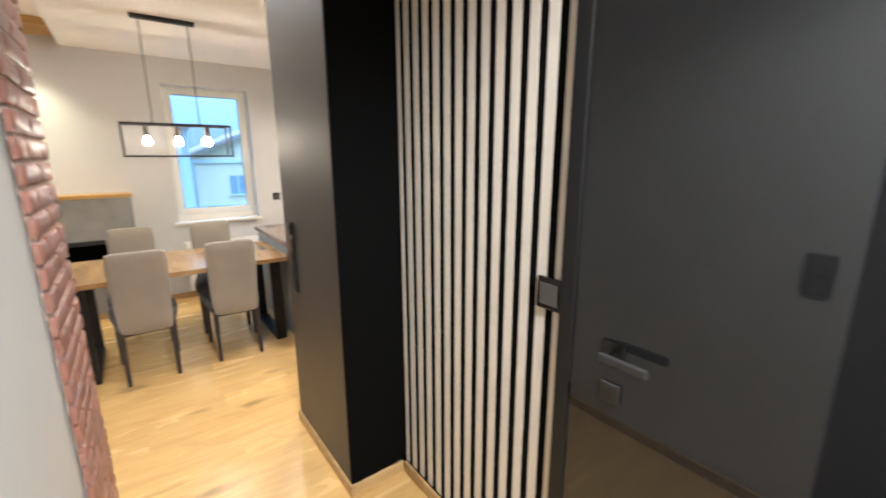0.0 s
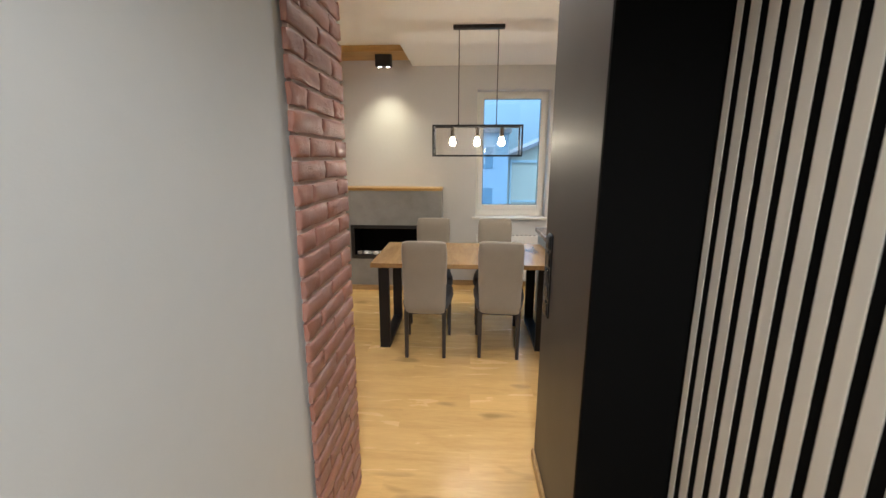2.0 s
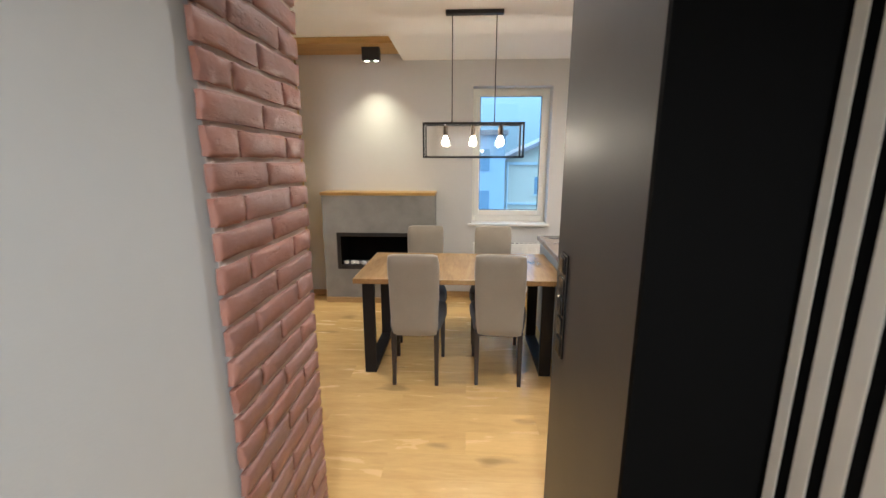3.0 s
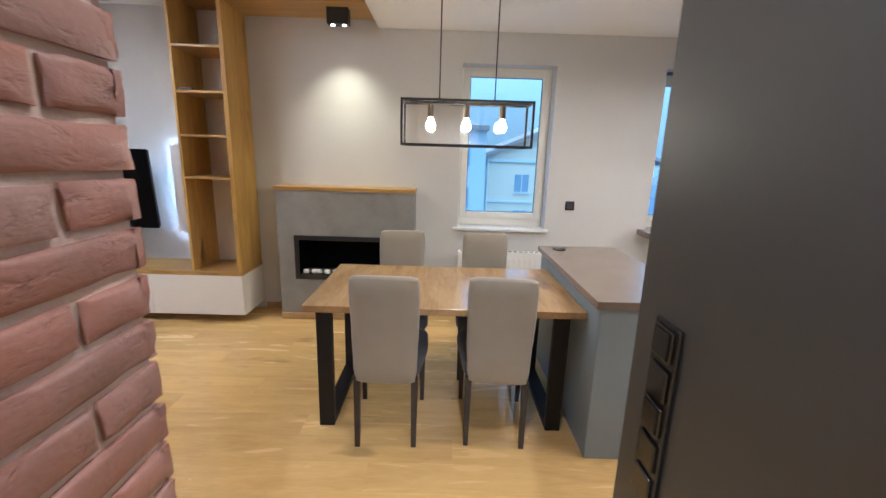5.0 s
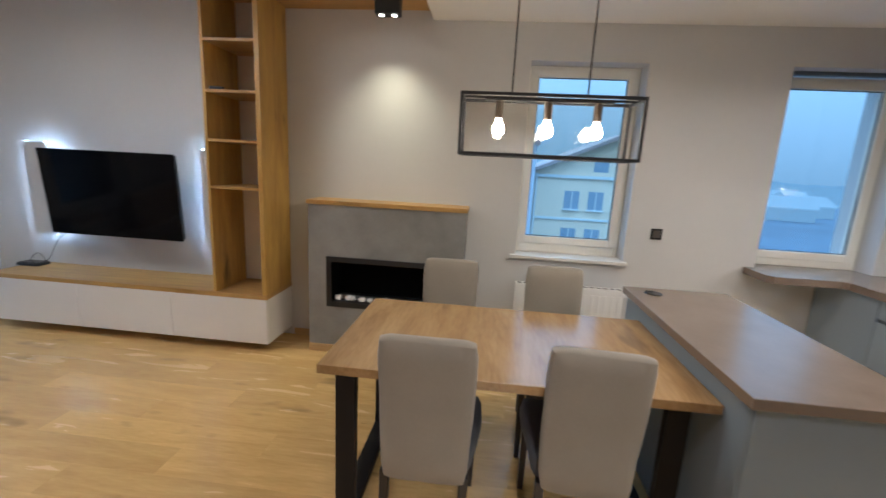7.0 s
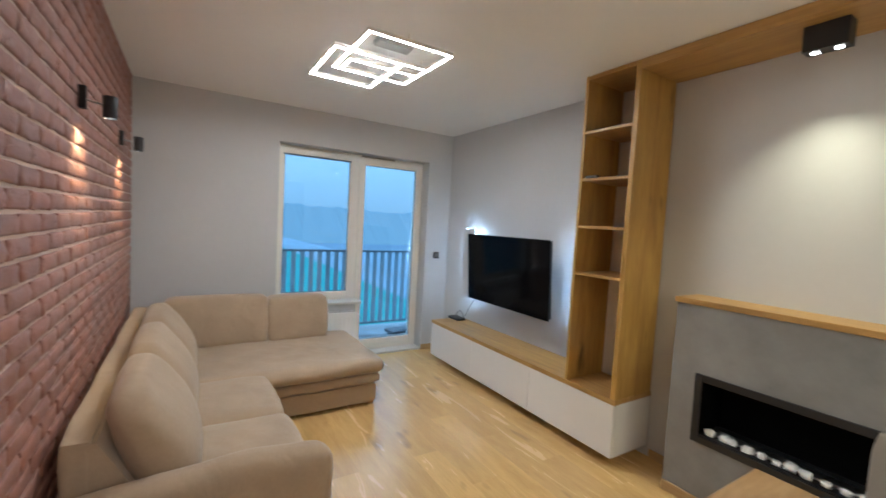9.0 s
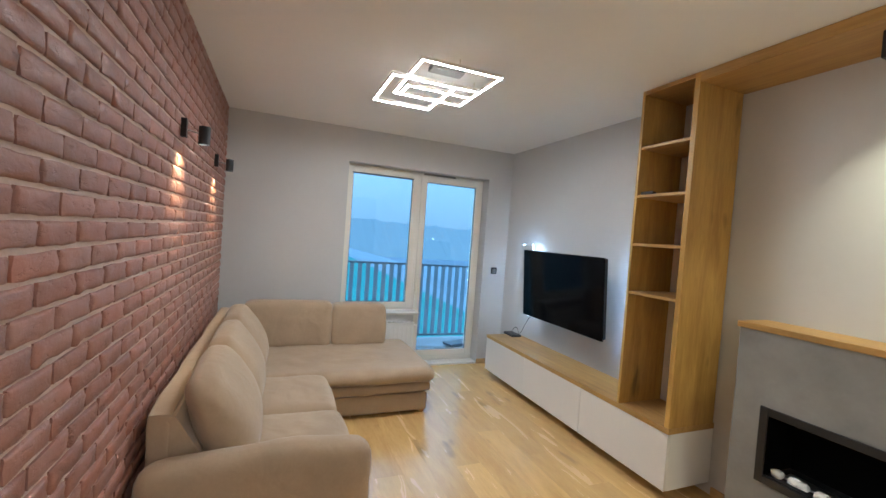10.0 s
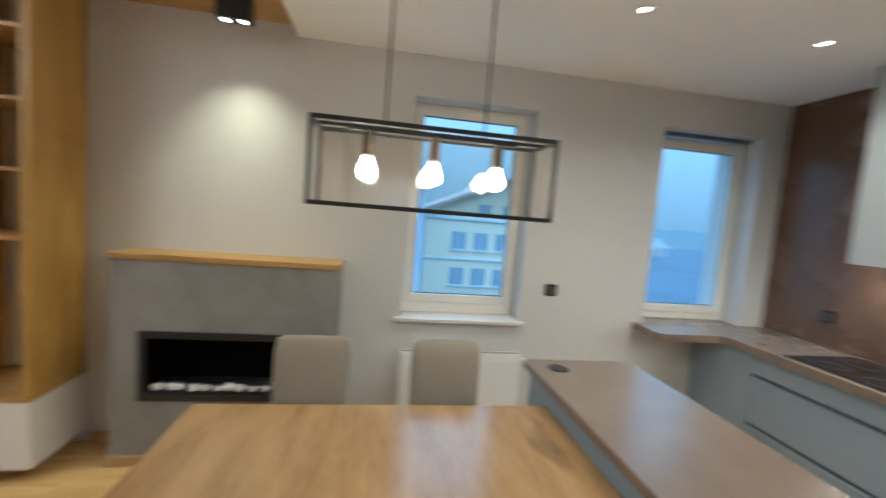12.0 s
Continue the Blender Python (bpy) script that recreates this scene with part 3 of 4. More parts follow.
# The two at y 3.5 are unseen, added to carry on the row.
for x, y in ((1.352, 4.79), (2.375, 4.815), (1.352, 3.5), (2.375, 3.5)):
    downlight(x, y, ZK, 18)
# Unseen spot, added only to brighten cabinet side, chair backs and floor.
downlight(0.35, 2.75, ZK, 21, (1.0, 0.92, 0.82))
for y, power in ((-0.25, 80), (-1.05, 66)):
    downlight(0.42, y, ZK, power, (1.0, 0.965, 0.89), 158)

# ---- dining ----
table = thing("dining_table", (0.265, 4.23, 0), "oak dining table on black steel loop legs", "table")
part("tabletop", box(-0.48, 1.008, 3.81, 4.655, 0.722, 0.760, 0.003), M_TABLE, table)
for x0 in (-0.435, 0.865):
    leg = part("leg_frame", box(x0, x0 + 0.085, 3.89, 3.93, 0.0, 0.70, 0.003), M_LEG, table, "black steel loop leg")
    part("post", box(x0, x0 + 0.085, 4.54, 4.58, 0.0, 0.70, 0.003), M_LEG, leg)
    part("foot_bar", box(x0, x0 + 0.085, 3.93, 4.54, 0.0, 0.04, 0.003), M_LEG, leg)
    part("mount_plate", box(x0 - 0.012, x0 + 0.185 if x0 < 0 else x0 + 0.097, 3.89, 3.97, 0.7145, 0.7218, 0.001, 1), M_LEG, leg)
    part("top_bar", box(x0, x0 + 0.085, 3.89, 4.58, 0.70, 0.7143, 0.003), M_LEG, leg)


def chair_back(w, h0, h1):
    """The stuffed back: leans back, tapers downwards, rounded top."""
    bm = cushion(-w / 2, w / 2, -0.035, 0.035, h0, h1, 0.028, 0.008, 3, 8)
    for v in bm.verts:
        k = (v.co.z - h0) / (h1 - h0)
        v.co.x *= 0.93 + 0.09 * k
        v.co.y += -0.055 * k * k
    return bm


def dining_chair():
    """Origin on the floor under the back's lower edge; the seat lies towards +y."""
    c = thing("dining_chair", (0, 0, 0), "dining chair with beige back, dark grey seat and dark wooden legs", "chair", "chairs round the table")
    smooth(part("backrest", chair_back(0.335, 0.385, 0.965), M_CHAIR, c))
    bm = cushion(-0.172, 0.172, 0.03, 0.47, 0.375, 0.480, 0.03, 0.012, 7, 8)
    for v in bm.verts:
        v.co.x *= 1 + 0.24 * max(0.0, v.co.y - 0.03) / 0.44
    seat = smooth(part("seat", bm, M_SEAT, c), 40)
    tagged(seat, "dark grey upholstered seat")
    part("seat_rail", box(-0.160, 0.160, 0.04, 0.45, 0.350, 0.380, 0.006), M_WENGE, c)
    for sx_ in (-1, 1):
        for y, lean, spread in ((0.015, -0.02, 0.150), (0.425, 0.012, 0.182)):
            bm = box(-0.018, 0.018, -0.018, 0.018, 0, 0.40, 0.003, 1)
            for v in bm.verts:
                k = v.co.z / 0.40
                v.co.x = v.co.x * (0.72 + 0.28 * k) + sx_ * spread
                v.co.y = v.co.y * (0.72 + 0.28 * k) + y + lean * (1 - k)
            part("leg", bm, M_WENGE, c)
    return c


first = dining_chair()
first.matrix_basis = pose(-0.035, 3.735, 0, 0, 0, 1)
copy_thing(first, pose(0.548, 3.755, 0, 0, 0, -3))
copy_thing(first, pose(-0.06, 4.86, 0, 0, 0, 180))
copy_thing(first, pose(0.575, 4.86, 0, 0, 0, 179))

# pendant
M_HOLDER = material("bulb_holder_bronze", (0.10, 0.075, 0.055), 0.4)
lamp = thing("pendant_lamp", (0.36, 4.26, ZK), "black box-frame pendant with three clear bulbs, lit", "pendant lamp")
part("canopy", box(0.155, 0.565, 4.235, 4.285, ZK - 0.028, ZK, 0.003), M_BLACKMETAL, lamp)
LX0, LX1, LY0, LY1, LZ0, LZ1 = -0.008, 0.728, 4.157, 4.362, 1.588, 1.840
r = 0.0065
for x in (LX0 + r, LX1 - r):
    for y in (LY0 + r, LY1 - r):
        part("frame_post", box(x - r, x + r, y - r, y + r, LZ0, LZ1, 0.001, 1), M_BLACKMETAL, lamp)
    for z in (LZ0 + r, LZ1 - r):
        part("frame_bar", box(x - r, x + r, LY0 + 2 * r, LY1 - 2 * r, z - r, z + r, 0.001, 1), M_BLACKMETAL, lamp)
for y in (LY0 + r, LY1 - r):
    for z in (LZ0 + r, LZ1 - r):
        part("frame_bar", box(LX0 + 2 * r, LX1 - 2 * r, y - r, y + r, z - r, z + r, 0.001, 1), M_BLACKMETAL, lamp)
part("lamp_rail", box(LX0 + 0.10, LX1 - 0.10, 4.243, 4.277, LZ1 - 0.018, LZ1 - 0.002, 0.002), M_BLACKMETAL, lamp)
part("cross_bar", box(LX0 + 2 * r, LX1 - 2 * r, 4.255, 4.265, LZ1 - 0.010, LZ1 - 0.001), M_BLACKMETAL, lamp)
for x in (0.203, 0.517):
    part("cable_grip", rod((x, 4.26, LZ1 - 0.004), (x, 4.26, LZ1 + 0.018), 0.006, 10), M_BLACKMETAL, lamp)
    part("cable", rod((x, 4.26, LZ1 - 0.005), (x, 4.26, ZK - 0.02), 0.0035, 8), M_BLACKMETAL, lamp)
for i, x in enumerate((0.155, 0.36, 0.565)):
    hold = part("bulb_holder", lathe([(0.0, 0.0), (0.016, 0.0), (0.018, -0.01), (0.018, -0.068), (0.013, -0.075), (0.0, -0.075)], (x, 4.26, LZ1 - 0.018)), M_HOLDER, lamp)
    smooth(part("bulb", lathe([(0.0, 0.0), (0.012, -0.002), (0.013, -0.012), (0.018, -0.022), (0.024, -0.035), (0.026, -0.046), (0.0235, -0.058), (0.016, -0.067), (0.008, -0.071), (0.0, -0.072)], (x, 4.26, LZ1 - 0.092)), M_BULB, lamp, "lit warm bulb"))
for y in (LY0 + r, LY1 - r):
    g = part("glass_pane", box(LX0 + 2 * r, LX1 - 2 * r, y - 0.001, y + 0.001, LZ0 + 2 * r, LZ1 - 2 * r), M_THINGLASS, lamp)
    g.visible_shadow = False

# ---- fireplace ----
fp = thing("fireplace", (-0.625, 5.58, 0), "grey concrete chimney breast with a long bio-fire niche", "fireplace")
FX0, FX1, FY, FZ = -1.24, -0.012, 5.45, 1.203
NX0, NX1, NZ0, NZ1 = -1.06, -0.20, 0.425, 0.765
part("jamb", box(FX0, NX0, FY, WN - 0.002, 0, FZ), M_CONCRETE, fp)
part("jamb", box(NX1, FX1, FY, WN - 0.002, 0, FZ), M_CONCRETE, fp)
part("apron", box(NX0, NX1, FY, WN - 0.002, 0, NZ0), M_CONCRETE, fp)
part("lintel", box(NX0, NX1, FY, WN - 0.002, NZ1, FZ), M_CONCRETE, fp)
niche = part("niche_lining", box(NX0, NX1, WN - 0.03, WN - 0.005, NZ0, NZ1), M_MATTEBLACK, fp)
part("niche_floor", box(NX0 + 0.002, NX1 - 0.002, FY + 0.005, WN - 0.03, NZ0, NZ0 + 0.012), M_BLACKMETAL, niche)
part("niche_top", box(NX0 + 0.002, NX1 - 0.002, FY + 0.005, WN - 0.03, NZ1 - 0.012, NZ1), M_MATTEBLACK, niche)
part("niche_side", box(NX0 + 0.002, NX0 + 0.012, FY + 0.005, WN - 0.03, NZ0 + 0.012, NZ1 - 0.012), M_MATTEBLACK, niche)
part("niche_side", box(NX1 - 0.012, NX1 - 0.002, FY + 0.005, WN - 0.03, NZ0 + 0.012, NZ1 - 0.012), M_MATTEBLACK, niche)
for a, b, c, d in ((-1.092, -1.052, 0.39, 0.80), (-0.208, -0.168, 0.39, 0.80), (-1.052, -0.208, 0.39, 0.432), (-1.052, -0.208, 0.758, 0.80)):
    part("frame_bar", box(a, b, FY - 0.012, FY - 0.0005, c, d, 0.002), M_BLACKMETAL, fp, "black metal surround")
part("burner_tray", box(-1.0, -0.26, 5.515, 5.60, NZ0 + 0.012, NZ0 + 0.022, 0.002), M_SILVER, fp)
mantel = thing("mantel_shelf", (-0.63, 5.57, FZ), "oak mantel board on the concrete breast", "shelf")
part("board", box(-1.252, -0.004, 5.438, WN - 0.003, FZ + 0.001, FZ + 0.034, 0.003), M_OAK_X, mantel)
rng = random.Random(5)
for i in range(12):
    x = -1.01 + i * 0.066 + rng.uniform(-0.014, 0.014)
    s = rng.uniform(0.019, 0.028)
    y = 5.486 + rng.uniform(-0.006, 0.012)
    peb = thing("pebble", (x, y, NZ0 + 0.012), "white decorative fire pebble in the niche", "pebble", "white fire pebbles")
    bm = bmesh.new()
    bmesh.ops.create_icosphere(bm, subdivisions=2, radius=1.0)
    for v in bm.verts:
        v.co = Vector([max(-0.72, min(0.72, c)) for c in v.co])
        n = noise.noise(v.co * 1.6 + Vector((i * 3.1, 0, 0)))
        v.co = Vector((x, y, NZ0 + 0.012 + s * 0.72)) + Vector((v.co.x * s * 1.3, v.co.y * s * 1.2, v.co.z * s)) * (1 + 0.3 * n)
    smooth(part("stone", bm, M_PEBBLE, peb), 60)

spot = thing("ceiling_spot_box", (-0.643, 5.45, 2.67), "black twin spotlight box under the oak soffit, lit", "spotlight")
part("housing", box(-0.73, -0.556, 5.41, 5.495, 2.545, 2.669, 0.003), M_BLACKMETAL, spot)
for x in (-0.688, -0.598):
    part("reflector", lathe([(0.0, -0.001), (0.015, -0.001), (0.017, -0.004), (0.0, -0.004)], (x, 5.4525, 2.546)), M_SPOT, spot, "lit warm lamp face")
    li = bpy.data.lights.new("spot_lamp", "SPOT")
    li.energy, li.color, li.spot_size, li.spot_blend, li.shadow_soft_size = 11, (1.0, 0.89, 0.58), radians(100), 1.0, 0.02
    new("spot_lamp", li).matrix_world = pose(x, 5.4525, 2.538)

# ---- television wall ----
unit = thing("bookcase", (-1.72, 5.5, 0.483), "tall open oak bookcase, nearly empty, standing on the low cabinet", "bookcase")
UX0, UX1, UY = -1.945, -1.512, 5.292
UB = WN - 0.012
part("side_panel", box(UX0, UX0 + 0.022, UY, UB, 0.484, ZL - 0.002, 0.001, 1), M_OAK_Z, unit)
part("side_panel", box(UX1 - 0.035, UX1, UY, UB, 0.484, ZL - 0.002, 0.001, 1), M_OAK_Z, unit)
part("top_panel", box(UX0 + 0.022, UX1 - 0.035, UY, UB, ZL - 0.03, ZL - 0.002, 0.001, 1), M_OAK_X, unit)
for z in (2.335, 1.993, 1.650, 1.307):
    part("shelf", box(UX0 + 0.022, UX1 - 0.035, UY + 0.004, UB, z - 0.02, z, 0.001, 1), M_OAK_X, unit)
part("back_panel", box(UX0 + 0.022, UX1 - 0.035, UB, UB + 0.008, 0.486, ZL - 0.004), M_WHITE, unit, "white back panel")
soffit = thing("oak_soffit", (-0.95, 5.5, 2.67), "oak board under the ceiling linking bookcase and lowered ceiling", "soffit")
part("underside_board", box(UX1 + 0.001, XDROP - 0.002, UY + 0.0205, WN - 0.003, 2.668, 2.688, 0.001, 1), M_OAK_X, soffit)
part("fascia", box(UX1 + 0.001, XDROP - 0.002, UY, UY + 0.020, 2.667, ZL - 0.002, 0.0015), M_OAK_X, soffit)

low = thing("tv_cabinet", (-2.73, 5.5, 0.08), "long floating white television cabinet with handleless fronts", "cabinet")
part("body", box(-3.945, -1.52, 5.312, WN - 0.003, 0.082, 0.447), M_WHITE, low)
seams = [-3.953, -3.149, -2.322, -1.512]
for a, b in zip(seams, seams[1:]):
    part("drawer_front", box(a + 0.002, b - 0.002, 5.292, 5.3115, 0.080, 0.446, 0.002), M_WHITE, low)
part("side_cheek", box(-1.5195, -1.511, 5.312, WN - 0.003, 0.080, 0.447, 0.001, 1), M_WHITE, low)
top = thing("cabinet_top", (-2.73, 5.5, 0.447), "oak top board on the white television cabinet", "worktop")
part("board", box(-3.954, -1.510, 5.2925, WN - 0.003, 0.448, 0.483, 0.001, 1), M_OAK_X, top)
part("edge_band", box(-3.956, -1.508, 5.290, 5.292, 0.448, 0.483), M_OAK_X, top)

for a, b in ((-3.83, -3.62), (-2.22, -1.96)):
    panel = thing("media_panel", ((a + b) / 2, 5.65, 0.773), "upright white wall panel with light strips behind it", "panel", "lit panels beside the television")
    part("board", box(a, b, 5.600, 5.616, 0.773, 1.570, 0.002), M_WALL, panel)
    part("batten", box((a + b) / 2 - 0.03, (a + b) / 2 + 0.03, 5.616, WN - 0.001, 0.83, 1.51), M_WHITE, panel)
    for x in (a + 0.016, b - 0.016):
        part("led_strip", box(x - 0.006, x + 0.006, 5.6165, 5.624, 0.769, 1.574), M_TVLED, panel, "cold white light strip")

tv = thing("television", (-2.885, 5.46, 0.83), "large flat black television tilted forward on its bracket, switched off", "television")
part("housing", box(-3.46, -2.31, 5.463, 5.50, 0.838, 1.512, 0.006), M_BLACKMETAL, tv)
part("screen", box(-3.474, -2.300, 5.446, 5.462, 0.828, 1.522, 0.002), M_SCREEN, tv)
part("wall_bracket", box(-3.1, -2.7, 5.50, WN - 0.004, 1.02, 1.22), M_BLACKMETAL, tv)
tv.rotation_euler = (radians(4.0), 0, 0)

router = thing("router", (-4.0 + 0.14, 5.60, 0.484), "flat black router with a thin cable loop", "router")
part("case", box(-3.985, -3.775, 5.53, 5.65, 0.484, 0.510, 0.008), M_BLACKMETAL, router)
part("case_lid", box(-3.975, -3.785, 5.54, 5.64, 0.510, 0.514, 0.002), M_SWITCH, router)
for route in (((-3.94, 5.62, 0.512), (-3.925, 5.63, 0.555), (-3.89, 5.635, 0.582), (-3.85, 5.635, 0.574), (-3.815, 5.63, 0.545), (-3.79, 5.62, 0.512)),
              ((-3.79, 5.60, 0.51), (-3.755, 5.60, 0.525), (-3.715, 5.61, 0.575), (-3.69, 5.63, 0.66), (-3.66, 5.65, 0.73), (-3.60, 5.66, 0.775))):
    bm = bmesh.new()
    for p, q in zip(route, route[1:]):
        seg = rod(p, q, 0.003, 8)
        tmp = bpy.data.meshes.new("cable_piece")
        seg.to_mesh(tmp)
        seg.free()
        bm.from_mesh(tmp)
        bpy.data.meshes.remove(tmp)
    part("cable", bm, M_BLACKMETAL, router, "thin grey-black cable")
remote = thing("remote", (-1.85, 5.318, 1.993), "small black remote lying on the shelf", "remote")
part("case", box(-1.90, -1.80, 5.300, 5.335, 1.9935, 2.014, 0.004), M_BLACKMETAL, remote)


def wall_switch(x, y, z, face, label, w=0.085):
    s = thing("wall_switch", (x, y, z), label, "switch")
    h = w / 2
    if face == "y":
        part("frame_plate", box(x - h, x + h, y - 0.009, y, z - h, z + h, 0.003), M_SWITCH, s)
        part("rocker", box(x - h * 0.68, x + h * 0.68, y - 0.013, y - 0.009, z - h * 0.68, z + h * 0.68, 0.002), M_BLACK, s)
    else:
        e = 1 if face == "x" else -1
        part("frame_plate", box(min(x, x + e * 0.009), max(x, x + e * 0.009), y - h, y + h, z - h, z + h, 0.003), M_SWITCH, s)
        part("rocker", box(min(x + e * 0.009, x + e * 0.013), max(x + e * 0.009, x + e * 0.013), y - h * 0.68, y + h * 0.68, z - h * 0.68, z + h * 0.68, 0.002), M_BLACK, s)


wall_switch(1.452, WN, 1.107, "y", "black square socket on the white wall")
wall_switch(WW, 5.545, 1.205, "x", "black light switch beside the balcony door", 0.082)
wall_switch(WE - 0.01, 5.245, 1.107, "-x", "black socket on the brown splashback", 0.085)


# radiators
def radiator(name_at, u0, u1, axis, z0, z1, label):
    rad = thing("radiator", name_at, label, "radiator")
    if axis == "x":
        def bx(a, b, c, d, e, f, bev=0.004):
            return box(a, b, WN - d, WN - c, e, f, bev)
    else:
        def bx(a, b, c, d, e, f, bev=0.004):
            return box(WW + c, WW + d, a, b, e, f, bev)
    part("back_plate", bx(u0, u1, 0.035, 0.06, z0, z1 - 0.01), M_RADIATOR, rad)
    front = part("front_plate", bx(u0, u1, 0.085, 0.105, z0, z1 - 0.005), M_RADIATOR, rad)
    n = int((u1 - u0) / 0.05)
    for i in range(n):
        c = u0 + (i + 0.5) * (u1 - u0) / n
        part("rib", bx(c - 0.011, c + 0.011, 0.105, 0.110, z0 + 0.04, z1 - 0.05, 0.003), M_RADIATOR, front)
    grille = part("top_grille", bx(u0, u1, 0.037, 0.104, z1 - 0.004, z1 + 0.002, 0), M_RADIATOR, rad)
    for i in range(n):
        c = u0 + (i + 0.5) * (u1 - u0) / n
        part("slot", bx(c - 0.016, c + 0.016, 0.055, 0.088, z1 + 0.0021, z1 + 0.003, 0), M_SEAM, grille)
    part("side_cover", bx(u0 - 0.004, u0, 0.035, 0.107, z0, z1), M_RADIATOR, rad)
    part("side_cover", bx(u1, u1 + 0.004, 0.035, 0.107, z0, z1), M_RADIATOR, rad)
    part("bracket", bx(u0 + 0.1, u0 + 0.13, 0.0, 0.035, z0 + 0.1, z1 - 0.1), M_RADIATOR, rad)
    part("bracket", bx(u1 - 0.13, u1 - 0.1, 0.0, 0.035, z0 + 0.1, z1 - 0.1), M_RADIATOR, rad)
    part("valve", bx(u1 + 0.004, u1 + 0.05, 0.05, 0.085, z1 - 0.06, z1 - 0.03, 0.012), M_RADIATOR, rad, "white valve")
    return rad


radiator((0.83, WN, 0.1), 0.41, 1.235, "x", 0.10, 0.655, "white panel radiator under the dining window")
radiator((WW, 4.0, 0.1), 3.70, 4.48, "y", 0.10, 0.56, "white panel radiator under the balcony window")

# ---- kitchen ----
IX0, IX1, IY0, IY1 = 0.992, 1.59, 3.657, 4.93
isl = thing("kitchen_island", (1.3, 4.3, 0), "grey-green kitchen island with plain panels", "cabinet")
part("end_panel", box(1.018, 1.572, 3.672, 3.692, 0, 0.836, 0.002), M_SAGE, isl)
part("side_panel", box(1.018, 1.038, 3.6925, 4.90, 0, 0.836, 0.002), M_SAGE, isl)
part("end_panel", box(1.0385, 1.572, 4.882, 4.90, 0, 0.836, 0.002), M_SAGE, isl)
part("carcass", box(1.0385, 1.55, 3.6925, 4.8815, 0.10, 0.835), M_SAGE, isl)
part("plinth", box(1.0385, 1.50, 3.6925, 4.8815, 0.0, 0.0995), M_RAIL, isl)
for i in range(2):
    a = 3.694 + i * 0.594
    f = part("door", box(1.552, 1.571, a + 0.002, a + 0.590, 0.10, 0.83, 0.002), M_SAGE, isl)
wt = thing("island_worktop", (1.29, 4.3, 0.836), "brown stone-look worktop on the island", "worktop")
part("slab", box(IX0, IX1, IY0, IY1, 0.837, 0.877, 0.003), M_TOP, wt)
part("power_dock", lathe([(0.0, 0.0), (0.046, 0.0), (0.05, 0.003), (0.046, 0.006), (0.0, 0.006)], (1.12, 4.80, 0.877), 28), M_SWITCH, wt, "round dark pop-up socket lid")

CX = 2.625   # counter's front edge
bm = sheet([(CX, 3.0), (WE - 0.012, 3.0), (WE - 0.012, WN - 0.002), (W2[1], WN - 0.002), (W2[1], WN + 0.175), (W2[0], WN + 0.175), (W2[0], WN - 0.002), (2.125, WN - 0.002), (2.125, 5.45), (2.165, 5.41), (CX - 0.02, 5.41), (CX, 5.39)], 0.850, 0.900)
ct = thing("kitchen_worktop", (2.9, 4.5, 0.862), "brown stone-look worktop running into the window sill", "worktop")
part("slab", bm, M_TOP, ct)
widths = [0.90, 0.60, 0.60]
y1 = 5.18
fill = thing("corner_filler", (2.9, 5.4, 0), "plain grey-green corner panel under the worktop", "panel")
part("panel", box(2.655, 2.674, 5.182, 5.70, 0.10, 0.849, 0.002), M_SAGE, fill)
part("plinth", box(2.70, 2.72, 5.182, 5.70, 0, 0.099), M_RAIL, fill)
part("carcass", box(2.675, 3.23, 5.182, 5.70, 0.10, 0.849), M_SAGE, fill)
for w in widths:
    y0 = y1 - w
    cab = thing("base_cabinet", (2.9, (y0 + y1) / 2, 0), "grey-green base cabinet with three handleless drawers", "cabinet", "kitchen base cabinets")
    part("carcass", box(2.676, 3.23, y0 + 0.001, y1 - 0.001, 0.10, 0.849), M_SAGE, cab)
    part("plinth", box(2.70, 2.72, y0 + 0.001, y1 - 0.001, 0, 0.099), M_RAIL, cab, "dark grey plinth")
    for a, b in ((0.102, 0.378), (0.402, 0.702), (0.726, 0.846)):
        part("drawer_front", box(2.655, 2.675, y0 + 0.002, y1 - 0.002, a, b, 0.002), M_SAGE, cab)
    for z in (0.3785, 0.7025):
        part("grip_rail", box(2.668, 2.6755, y0 + 0.002, y1 - 0.002, z, z + 0.023), M_RAIL, cab, "dark recessed grip rail")
    y1 = y0
spl = thing("splashback", (WE, 4.6, 0.9), "glossy dark brown wall panel behind the counter", "panel")
part("board", box(WE - 0.010, WE - 0.001, 2.9, WN - 0.002, 0.901, ZK - 0.003), M_BROWN, spl)
hob = thing("hob", (2.95, 4.83, 0.9), "black glass induction hob set in the worktop", "hob")
part("glass_top", box(2.668, 3.185, 4.44, 5.03, 0.9005, 0.906, 0.002), M_HOB, hob)
for a, b, rr_ in ((2.80, 4.60, 0.09), (2.80, 4.87, 0.075), (3.05, 4.60, 0.075), (3.05, 4.87, 0.09)):
    part("cooking_zone", lathe([(rr_ - 0.002, 0.0), (rr_, 0.0), (rr_, 0.0004), (rr_ - 0.002, 0.0004)], (a, b, 0.9061), 36, caps=False), M_RAIL, hob)
y1 = 4.935
